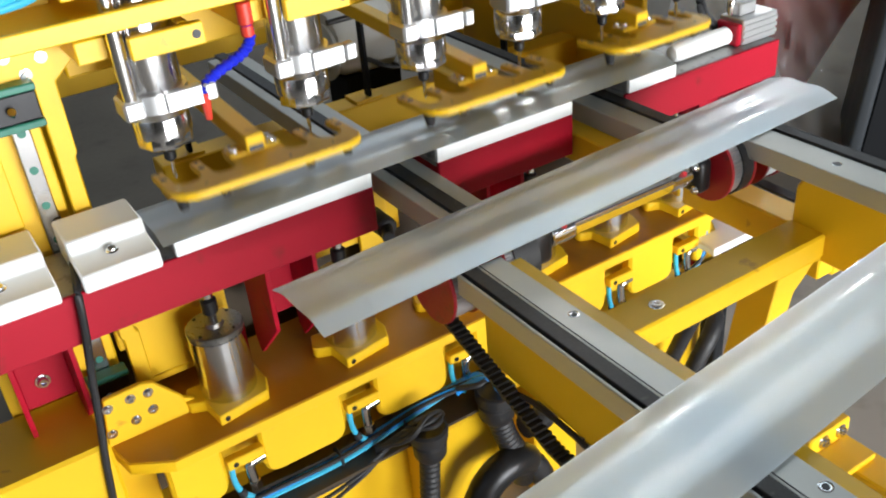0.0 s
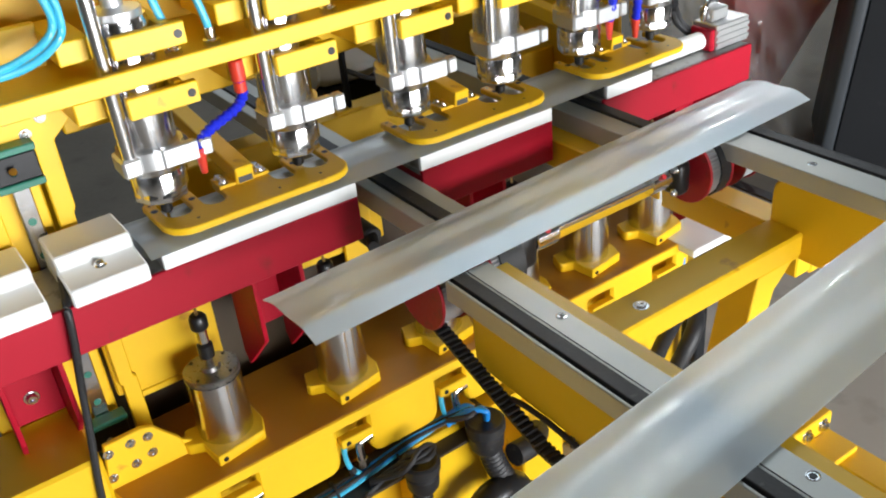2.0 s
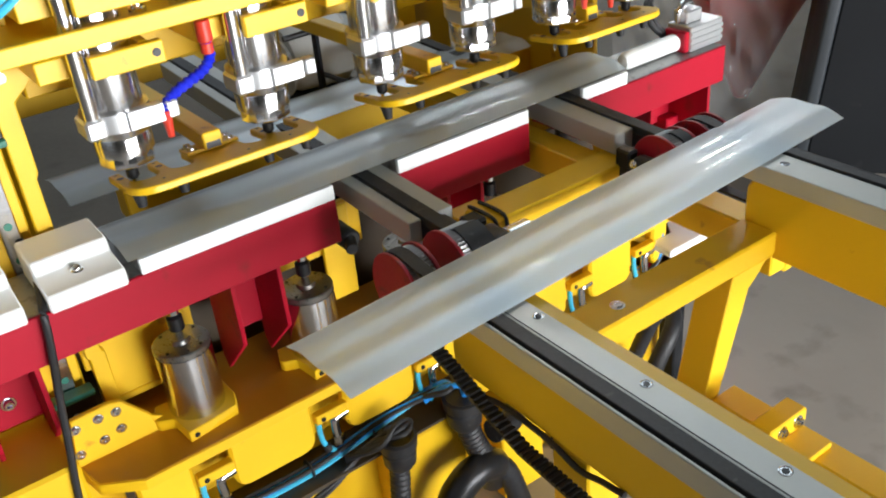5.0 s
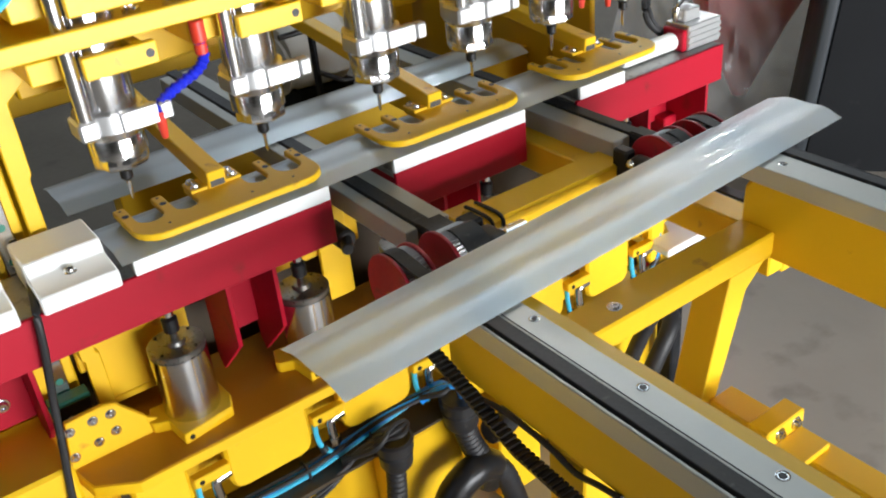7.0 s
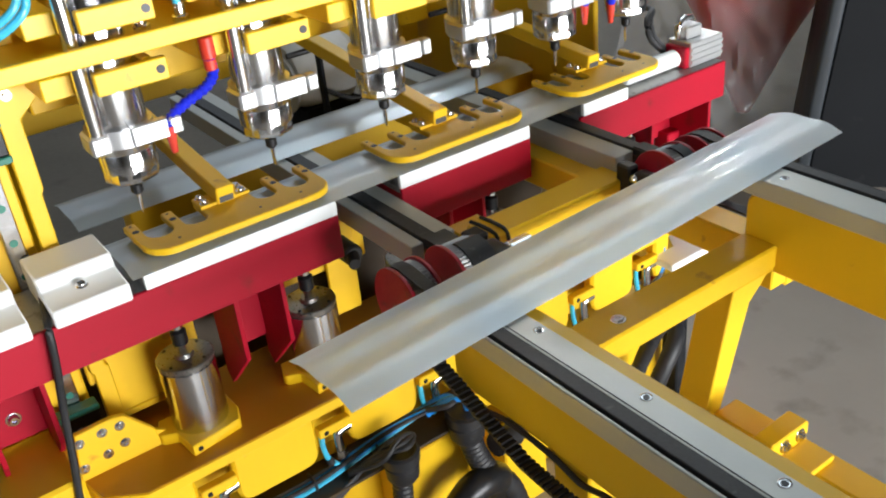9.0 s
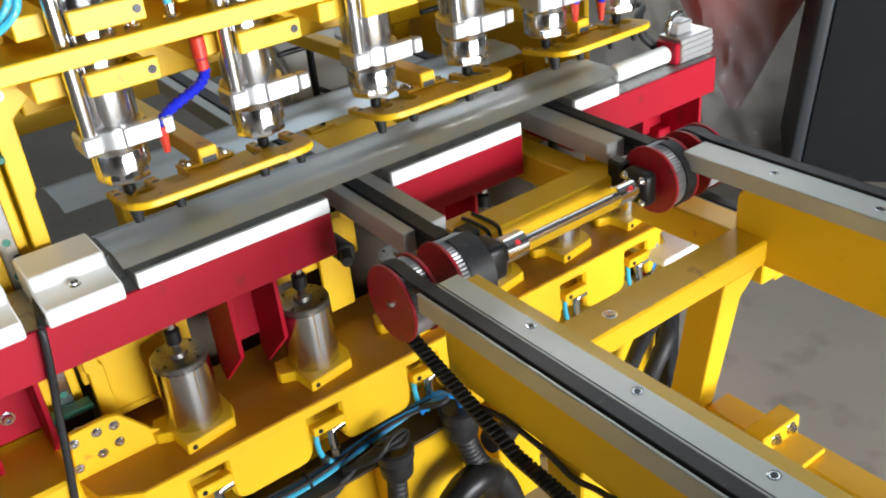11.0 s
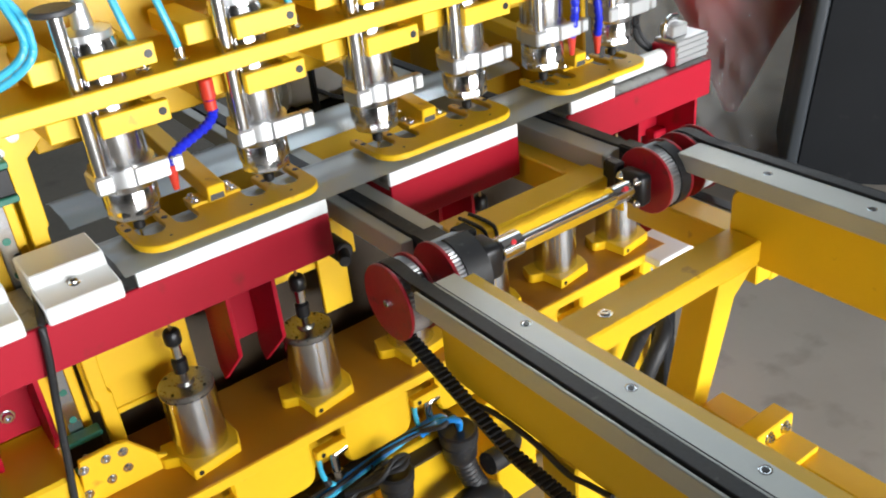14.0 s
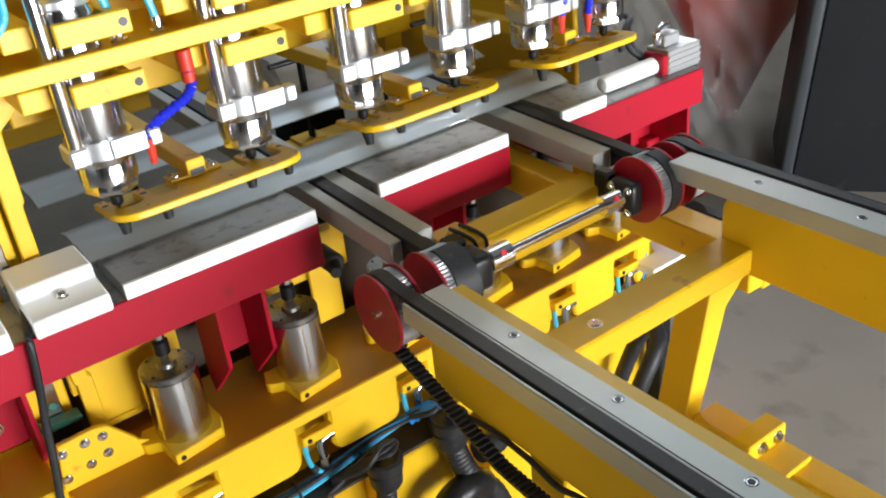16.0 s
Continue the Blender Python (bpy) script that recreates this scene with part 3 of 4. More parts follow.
def build_carriage():
    c = thing("drilling_carriage", "yellow drilling carriage with rows of steel spindles above and below", "drilling machine")
    nose = 1.083
    # upper spindles
    for x in SPINDLE_X:
        sp = part("upper_spindle", bm_lathe(spindle_profile_upper(), 40, Matrix.Translation((x, SY, nose))), SPINDLE, c, "polished steel spindle motor")
        bm = bm_lathe([(0.0125, 0.0), (0.0125, -0.014), (0.0095, -0.018), (0.0095, -0.03), (0.006, -0.034)][::-1], 20, Matrix.Translation((x, SY, nose)))
        part("collet_chuck", bm, BLACKM, sp, "black collet chuck")
        part("drill_bit", bm_lathe([(0.0005, -0.068), (0.003, -0.062), (0.003, -0.033)], 10, Matrix.Translation((x, SY, nose))), STEEL, sp)
        part("nose_nut", bm_lathe([(0.039, -0.004), (0.0425, -0.001), (0.0425, 0.011), (0.040, 0.015)], 8, Matrix.Translation((x, SY, nose))), STEEL, sp, "bright faceted nose nut")
        # split clamp ring with its lug
        ring = bm_lathe([(0.0437, 0), (0.0505, 0), (0.0505, 0.028), (0.0437, 0.028)], 36, Matrix.Translation((x, SY, nose + 0.0585)))
        bm_box(x + 0.0, x + 0.056, SY - 0.056, SY - 0.04, nose + 0.0585, nose + 0.0885, 0.002, ring)
        bm_box(x - 0.06, x - 0.03, SY - 0.053, SY + 0.0, nose + 0.0585, nose + 0.0885, 0.004, ring)
        part("clamp_ring", ring, ALU, sp, "cast aluminium split clamp ring")
        part("lug", bm_box(x + 0.0585, x + 0.078, SY - 0.056, SY - 0.036, nose + 0.06, nose + 0.087, 0.003), ALU, sp)
        # guide rod beside it
        part("guide_rod", bm_rod((x - 0.044, SY - 0.04, nose + 0.0885), (x - 0.044, SY - 0.04, nose + 0.33), 0.0112, 16), STEEL, sp)
        part("rod_knob", bm_rod((x - 0.044, SY - 0.04, nose + 0.33), (x - 0.044, SY - 0.04, nose + 0.339), 0.032, 20, None, 0.002), DARKGREY, sp)
        part("top_cap", bm_lathe([(0.038, 0.28), (0.038, 0.29), (0.016, 0.295), (0.012, 0.33), (0.006, 0.335)], 24, Matrix.Translation((x, SY, nose))), ALU, sp)
        # yellow holder clamps
        for z in (nose + 0.145, nose + 0.233):
            h = bm_box(x - 0.031, x + 0.076, SY - 0.058, SY - 0.044, z, z + 0.033, 0.002)
            bm_box(x - 0.095, x - 0.046, SY - 0.018, SY + 0.13, z, z + 0.033, 0.002, h)
            bm_box(x + 0.045, x + 0.061, SY - 0.044, SY + 0.13, z, z + 0.034, 0.002, h)
            hd = part("holder", h, YELLOW, c, "yellow spindle holder clamp")
            part("hole", bm_rod((x + 0.064, SY - 0.0592, z + 0.017), (x + 0.064, SY - 0.056, z + 0.017), 0.0065, 12), BLACKM, hd, "dark screw hole")
    # plates that carry the holders, and the long front bar
    xz = Matrix(((1, 0, 0, 0), (0, 0, -1, 0), (0, 1, 0, 0), (0, 0, 0, 1)))
    part("back_plate", bm_box(-0.56, 0.9, SY + 0.16, SY + 0.18, 1.255, 1.52, 0.003), YELLOW, c)
    part("holder_rail", bm_box(-0.39, 0.9, SY + 0.1305, SY + 0.1595, 1.168, 1.252, 0.003), YELLOW, c)
    part("front_bar", bm_box(-0.56, 0.95, 0.0, 0.011, 1.277, 1.304, 0.002), YELLOW, c)
    part("front_shelf", bm_box(-0.56, 0.95, 0.0125, SY + 0.1595, 1.288, 1.296, 0.001), YELLOW, c)
    # left arm that joins the upper and lower rows
    out = [(-0.58, 1.36), (-0.392, 1.36), (-0.392, 1.25), (-0.373, 1.22), (-0.415, 1.185), (-0.416, 1.07), (-0.421, 1.062), (-0.421, 0.70), (-0.447, 0.70), (-0.447, 1.187), (-0.58, 1.195)]
    arm = part("side_arm", bm_prism(out, 0.016, Matrix.Translation((0, 0.168, 0)) @ xz, 0.002), YELLOW, c)
    for p in ((-0.555, 1.255), (-0.475, 1.235), (-0.452, 1.205), (-0.425, 1.225), (-0.51, 1.235), (-0.51, 1.205)):
        bolt(arm, (p[0], 0.152, p[1]), (0, -1, 0), 0.0065, 0.005)
    out = [(-0.443, 0.92), (-0.416, 0.92), (-0.416, 0.742), (-0.41, 0.738), (-0.41, 0.587), (-0.438, 0.587), (-0.438, 0.73), (-0.443, 0.734)]
    part("lower_bracket", bm_prism(out, 0.016, Matrix.Translation((0, 0.151, 0)) @ xz, 0.002), YELLOW, c)
    # sliding blocks on the guide rail
    for z in (0.615, 1.135):
        bl = part("slide_block", bm_box(-0.515, -0.45, 0.125, 0.1515, z + 0.012, z + 0.055, 0.002), BLACKM, c, "dark slide block with green end caps")
        for dz in (0.0, 0.0555):
            part("end_cap", bm_box(-0.517, -0.448, 0.122, 0.1515, z + dz, z + dz + 0.0115, 0.002), GREEN, bl, "green plastic end cap")
        part("grease_nipple", bm_rod((-0.49, 0.12, z + 0.03), (-0.49, 0.112, z + 0.036), 0.006, 10), STEEL, bl)
    # lower shelf with its lip and the panels between the fittings
    out = [(-0.52, 0.2), (-0.52, 0.056), (-0.509, 0.002), (-0.444, -0.04), (0.85, -0.036), (0.85, 0.22)]
    part("shelf", bm_prism(out, 0.022, Matrix.Translation((0, 0, 0.564)), 0.0015), YELLOW, c)
    # thin layer that paints the shade onto the shelf's top
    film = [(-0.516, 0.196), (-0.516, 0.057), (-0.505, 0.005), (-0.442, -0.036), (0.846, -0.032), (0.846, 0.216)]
    part("shelf_shade", bm_prism(film, 0.0015, Matrix.Translation((0, 0, 0.586)), 0.0005), SHADED_YELLOW, c, "thin brown layer with the shelf top's shade painted in")
    part("under_box", bm_box(-0.42, 0.84, 0.035, 0.2, 0.43, 0.5635, 0.004), YELLOW, c)
    part("tray", bm_box(-0.45, 0.22, -0.068, 0.0345, 0.395, 0.402, 0.001), DARKBROWN, c, "dark brown cable tray")
    part("tray_beam", bm_box(-0.45, 0.84, -0.01, 0.0345, 0.345, 0.3945, 0.002), YELLOW, c)
    out = [(-0.522, 0.5865), (-0.378, 0.5865), (-0.384, 0.626), (-0.425, 0.678), (-0.445, 0.684), (-0.509, 0.682)]
    fl = part("flange_plate", bm_prism(out, 0.012, Matrix.Translation((0, 0.075, 0)) @ xz, 0.002), YELLOW, c)
    for p in ((-0.467, 0.665), (-0.437, 0.663), (-0.506, 0.663), (-0.437, 0.627), (-0.468, 0.62), (-0.511, 0.612)):
        bolt(fl, (p[0], 0.063, p[1]), (0, -1, 0), 0.0065, 0.005)
    part("corner_plate", bm_prism([(-0.384, 0.5865), (-0.378, 0.5865), (-0.34, 0.5865), (-0.35, 0.60), (-0.384, 0.62)], 0.01, Matrix.Translation((0, 0.078, 0)) @ xz, 0.001), YELLOW, c)
    edges = [-0.46] + [x - 0.03 for x in SPINDLE_X] + [0.83]
    for k in range(7):
        x0, x1 = edges[k] + (0.034 if k else 0.0), edges[k + 1] - (0.034 if k < 6 else 0)
        if x1 - x0 < 0.03:
            continue
        r = 0.028
        pts = [(x0, 0.0), (x1, 0.0)] + [(x1 - r + r * math.cos(a), -0.115 + r * -math.sin(a) + r) for a in [math.pi / 2 * q / 5 for q in range(6)]] + \
              [(x0 + r - r * math.sin(a), -0.115 + r - r * math.cos(a)) for a in [math.pi / 2 * q / 5 for q in range(6)]]
        part("front_panel", bm_prism(pts, 0.03, Matrix.Translation((0, 0.006, 0.5635)) @ xz, 0.006), YELLOW, c)
    for x in SPINDLE_X:
        x -= 0.03
        tab = part("sensor_tab", bm_box(x - 0.032, x + 0.036, -0.034, -0.014, 0.508, 0.529, 0.002), YELLOW, c)
        part("hole", bm_rod((x - 0.018, -0.0355, 0.518), (x - 0.018, -0.033, 0.518), 0.005, 10), BLACKM, tab, "dark screw hole")
        part("fitting", bm_tube([(x + 0.035, -0.022, 0.502), (x + 0.012, -0.024, 0.50), (x + 0.006, -0.024, 0.49), (x + 0.008, -0.024, 0.455)], 0.0095, 12, 5), STEEL, c, "bright steel elbow fitting")
        part("fitting_nut", bm_rod((x + 0.008, -0.024, 0.458), (x + 0.009, -0.024, 0.44), 0.012, 6), BRUSHED, c)
        part("air_tube", bm_tube([(x - 0.024, -0.02, 0.512), (x - 0.026, -0.024, 0.48), (x - 0.02, -0.026, 0.45), (x - 0.002, -0.028, 0.425)], 0.0055, 8, 5), SKYBLUE, c, "light blue air tube")
        part("plug", bm_rod((x - 0.02, -0.026, 0.452), (x - 0.016, -0.027, 0.438), 0.008, 10), BLACK, c)
    # tube bundle along the tray
    rnd = random.Random(4)
    for k, (mt, r) in enumerate(((BLUE, 0.0065), (BLUE, 0.006), (SKYBLUE, 0.005), (BLACK, 0.006), (BLUE, 0.006), (BLACK, 0.0045))):
        pts = [(-0.47 + 0.16 * q, -0.022 - 0.006 * (k % 3) + rnd.uniform(-0.004, 0.004), 0.408 + 0.009 * (k // 3) + 0.004 * (k % 2) + 0.012 * q * (q > 2) * 0.6 + rnd.uniform(0, 0.004)) for q in range(4)]
        pts += [(0.13, -0.03 - 0.004 * k, 0.455), (0.165, -0.035 - 0.004 * k, 0.45), (0.19, -0.03, 0.40), (0.195, 0.0, 0.3)]
        part("air_tube", bm_tube(pts, r, 8, 6), mt, c, "air tube in the bundle")
    for k, (mt, r) in enumerate(((BLUE, 0.005), (BLUE, 0.005), (SKYBLUE, 0.004), (BLACK, 0.006))):
        pts = [(0.36 + 0.12 * q, -0.024 - 0.006 * (k % 3), 0.424 + 0.008 * (k // 2) + rnd.uniform(-0.003, 0.006)) for q in range(4)] + [(0.80, -0.024, 0.46), (0.815, -0.02, 0.53 - 0.01 * k)]
        part("air_tube", bm_tube(pts, r, 8, 6), mt, c, "air tube in the bundle")
    for k in range(3):
        part("lead", bm_tube([(-0.40 + 0.03 * k, -0.04, 0.404), (-0.26, -0.055 - 0.008 * k, 0.385 - 0.012 * k), (-0.14, -0.06, 0.392 - 0.01 * k), (-0.07, -0.065, 0.42), (-0.03, -0.09, 0.46 + 0.004 * k), (-0.006, -0.1, 0.45)], 0.0042, 8, 6), BLACK, c, "thin black lead sagging under the tray")
    for x in (-0.35, -0.16, -0.02):
        part("cable_tie", bm_lathe([(0.02, 0), (0.021, 0.002), (0.02, 0.004)], 12, Matrix.Translation((x, -0.026, 0.416)) @ pose(0, 0, 0, 0, 90)), BLACK, c)
    # corrugated conduits below the tray
    con = part("conduit", bm_tube([(-0.004, -0.1, 0.45), (-0.008, -0.1, 0.36), (-0.016, -0.1, 0.26), (-0.02, -0.1, 0.12)], 0.021, 14, 14, None, 0.12), BLACK, c, "black corrugated conduit")
    part("gland", bm_lathe([(0.024, 0.38), (0.032, 0.392), (0.034, 0.42), (0.03, 0.424), (0.037, 0.43), (0.039, 0.452), (0.033, 0.456), (0.028, 0.452)], 20, Matrix.Translation((-0.003, -0.1, 0))), BLACK, con)
    for k in range(3):
        part("cable", bm_tube([(-0.09, -0.05, 0.405 + 0.006 * k), (-0.045, -0.085 - 0.01 * k, 0.455), (0.0, -0.125 + 0.01 * k, 0.475 + 0.006 * k), (0.03, -0.1, 0.47), (0.02, -0.08, 0.43)], 0.006, 8, 6), BLACK, con, "black cable")
    con = part("conduit", bm_tube([(0.165, -0.085, 0.41), (0.175, -0.09, 0.34), (0.20, -0.1, 0.27), (0.25, -0.105, 0.2), (0.30, -0.09, 0.05)], 0.026, 14, 12, None, 0.1), BLACK, c, "thick black corrugated hose")
    part("gland", bm_lathe([(0.026, 0.37), (0.036, 0.385), (0.038, 0.415), (0.033, 0.42), (0.041, 0.425), (0.042, 0.447), (0.036, 0.45), (0.03, 0.446)], 20, Matrix.Translation((0.165, -0.085, 0))), BLACK, con)
    for k in range(3):
        part("cable", bm_tube([(0.10, -0.045, 0.445 + 0.006 * k), (0.135, -0.06 - 0.008 * k, 0.47), (0.165, -0.09 + 0.01 * k, 0.475), (0.17, -0.085, 0.44)], 0.006, 8, 6), BLUE if k < 2 else BLACK, con, "tube into the gland")
    part("elbow", bm_tube([(0.06, -0.12, 0.17), (0.11, -0.12, 0.25), (0.165, -0.12, 0.275), (0.22, -0.1, 0.24), (0.24, -0.06, 0.16)], 0.034, 14, 6), BLACKM, con)
    part("branch", bm_tube([(0.215, -0.11, 0.34), (0.27, -0.1, 0.33), (0.32, -0.06, 0.31)], 0.026, 12, 6), BLACK, con)
    # coolant hoses: a ball-jointed hose with its base and nozzle
    def coolant(x, pts):
        h = part("coolant_hose", bm_tube(pts, 0.0095, 12, 5, None, 0.25), COOLBLUE, c, "blue jointed coolant hose")
        bm = bm_rod(Vector(pts[0]) + Vector((0, 0, 0.034)), pts[0], 0.0115, 14, None, 0.002)
        bm_rod(Vector(pts[0]) + Vector((0, 0, 0.0)), Vector(pts[0]) + Vector((0, 0, -0.018)), 0.010, 14, bm, 0.002)
        part("hose_base", bm, COOLRED, h, "orange hose base")
        part("nozzle", bm_lathe([(0.005, -0.036), (0.009, 0.0), (0.0095, 0.006)], 14, Matrix.Translation(pts[-1])), COOLRED, h, "orange nozzle")

    coolant(0, [(-0.155, 0.03, 1.235), (-0.154, 0.03, 1.212), (-0.168, 0.029, 1.196), (-0.192, 0.028, 1.186), (-0.218, 0.026, 1.176), (-0.236, 0.024, 1.164), (-0.242, 0.022, 1.15)])
    coolant(0, [(0.615, 0.02, 1.245), (0.62, 0.02, 1.2), (0.615, 0.02, 1.165), (0.618, 0.03, 1.135)])
    coolant(0, [(0.672, 0.02, 1.245), (0.68, 0.02, 1.2), (0.685, 0.02, 1.16), (0.69, 0.03, 1.12)])
    # light blue air tubes above the bar
    for x, top in ((-0.238, -0.262), (-0.178, -0.205), (0.02, 0.0), (0.23, 0.21), (0.43, 0.415)):
        t = part("air_tube", bm_tube([(x, 0.045, 1.312), (x - 0.004, 0.045, 1.34), (x - 0.014, 0.05, 1.39), (top, 0.07, 1.47), (top, 0.12, 1.56)], 0.006, 10, 6), SKYBLUE, c, "light blue air tube")
        part("push_fitting", bm_lathe([(0.013, 1.296), (0.013, 1.304), (0.009, 1.305), (0.0085, 1.322)], 12, Matrix.Translation((x, 0.045, 0))), STEEL, t)
    for k in range(2):
        part("air_tube", bm_tube([(-0.56, 0.05, 1.335 - 0.004 * k), (-0.48, 0.05, 1.325 + 0.008 * (1 - k)), (-0.43 + 0.004 * k, 0.05, 1.332 + 0.012 * (1 - k)), (-0.397 + 0.012 * k, 0.05, 1.356 + 0.006 * (1 - k)), (-0.387 + 0.01 * k, 0.05, 1.385), (-0.394 + 0.012 * k, 0.05, 1.42), (-0.41, 0.06, 1.47), (-0.43, 0.09, 1.52)], 0.0058, 10, 8), SKYBLUE, c, "light blue air tube loop")
    for x in LOWER_X:
        bz = 0.602
        y = 0.062
        sp = part("lower_spindle", bm_lathe([(0.0485, 0), (0.049, 0.003), (0.049, 0.128), (0.0465, 0.1285)], 40, Matrix.Translation((x, y, bz))), SPINDLE, c, "brushed steel lower spindle motor")
        up = Matrix.Translation((x, y, bz + 0.009))
        ch = bm_lathe([(0.011, 0.156), (0.0135, 0.158), (0.0135, 0.182), (0.010, 0.185), (0.0085, 0.186), (0.0085, 0.214), (0.0135, 0.216), (0.0155, 0.219), (0.0155, 0.238), (0.012, 0.243), (0.009, 0.244)], 20, up)
        part("collet_chuck", ch, BLACKM, sp, "black collet chuck")
        part("drill_bit", bm_lathe([(0.003, 0.243), (0.003, 0.254), (0.001, 0.256)], 8, up), COPPER, sp)
        part("shank", bm_lathe([(0.0075, 0.135), (0.0075, 0.157)], 16, up), STEEL, sp, "bright steel shank")
        part("shank", bm_lathe([(0.0098, 0.188), (0.0098, 0.213)], 16, up), STEEL, sp, "bright steel shank")
        for q in range(4):
            a = math.radians(35 + 90 * q)
            part("lid_screw", bm_rod((x + 0.04 * math.cos(a), y + 0.04 * math.sin(a), bz + 0.1405), (x + 0.04 * math.cos(a), y + 0.04 * math.sin(a), bz + 0.143), 0.003, 8), BLACKM, sp)
        part("cap_ring", bm_lathe([(0.0465, 0.1285), (0.0465, 0.1315), (0.049, 0.132), (0.049, 0.139), (0.047, 0.141), (0.018, 0.1415), (0.015, 0.148)], 36, Matrix.Translation((x, y, bz))), LID, sp, "dark steel end cap")
        out = [(0.06, 0.035), (-0.066, 0.04), (-0.08, 0.004), (-0.076, -0.006), (-0.052, -0.016), (-0.046, -0.07), (0.049, -0.056), (0.062, -0.022)]
        base = part("spindle_base", bm_prism(out, 0.022, Matrix.Translation((x, y, 0.5865)), 0.002), YELLOW, c, "yellow spindle base block")
        part("hole", bm_rod((x - 0.033, y - 0.0695, 0.597), (x - 0.033, y - 0.064, 0.597), 0.005, 12), BLACKM, base, "dark screw hole")
    return c


CARRIAGE = build_carriage()


# ---- clamps ----
def build_clamp(length):
    """Comb plate on a square arm; the pivot is the origin, the comb lies towards -y."""
    cl = thing("hold_down_clamp", "yellow comb-shaped hold-down clamp on a square arm with black rubber feet", "machine clamp", group="hold-down clamps")
    L = length / 2
    quarter = [(0.045 - 0.045 * math.cos(q * math.pi / 10), 0.045 - 0.045 * math.sin(q * math.pi / 10)) for q in range(6)]
    front = [(-L, 0.127)] + [(-L + x, y - 0.004) for x, y in quarter] + [(L - x, y - 0.004) for x, y in quarter[::-1]] + [(L, 0.127)]
    # prongs and notches, from right to left along the back
    edges = [(L * 0.885, L * 0.615), (L * 0.50, L * 0.265), (-L * 0.265, -L * 0.50), (-L * 0.615, -L * 0.885)]
    back = []
    for a, b in edges:
        r, mid = (a - b) / 2, (a + b) / 2
        back.append((a, 0.127))
        for k in range(9):
            t = math.pi * k / 8
            back.append((mid + r * math.cos(t), 0.048 + r - r * math.sin(t)))
        back.append((b, 0.127))
    out = front + back
    plate = part("comb_plate", bm_prism(out, 0.012, None, 0.002), YELLOW, cl)
    for x in (-L * 0.942, -L * 0.56, L * 0.56, L * 0.942):
        part("hole", bm_rod((x, 0.092, 0.0115), (x, 0.092, 0.0125), 0.0058, 12), BLACKM, plate, "dark screw hole")
        part("hole", bm_rod((x, 0.117, 0.0115), (x, 0.117, 0.0124), 0.0025, 10), BLACKM, plate, "dark screw hole")
    for x in (-L * 0.66, L * 0.2, L * 0.66):
        part("hole", bm_rod((x, 0.022, 0.0115), (x, 0.022, 0.0124), 0.0025, 10), BLACKM, plate, "dark screw hole")
    for x in (-L + 0.02, -L + 0.09, L - 0.09, L - 0.02):
        part("rubber_foot", bm_lathe([(0.007, -0.028), (0.011, -0.006), (0.013, 0.0)], 14, Matrix.Translation((x, 0.05, -0.0005))), BLACK, cl, "black rubber foot")
    arm = bm_box(-0.016, 0.016, 0.08, 0.62, 0.0125, 0.043, 0.002)
    bmesh.ops.transform(arm, matrix=Matrix.Translation((0, 0.08, 0.0125)) @ pose(0, 0, 0, 6) @ Matrix.Translation((0, -0.08, -0.0125)), verts=arm.verts[:])
    a = part("arm", arm, YELLOW, cl, "yellow square tube arm")
    tip = bm_box(-0.0125, 0.0125, 0.0785, 0.082, 0.016, 0.0395, 0)
    part("tube_mouth", tip, DARKGREY, a, "dark open tube end")
    part("arm_foot", bm_box(-0.045, 0.045, 0.085, 0.125, 0.0122, 0.018, 0.001), YELLOW, cl)
    for x in (-0.033, 0.033):
        for y in (0.095, 0.117):
            bolt(cl, (x, y, 0.018), (0, 0, 1), 0.006, 0.006)
    return cl


CLAMP_AT = [(-0.160, 0.0, 0.944, 0.33), (0.287, 0.0, 0.944, 0.31), (0.69, 0.0, 0.944, 0.27)]
CLAMPS = [build_clamp(c[3]) for c in CLAMP_AT]


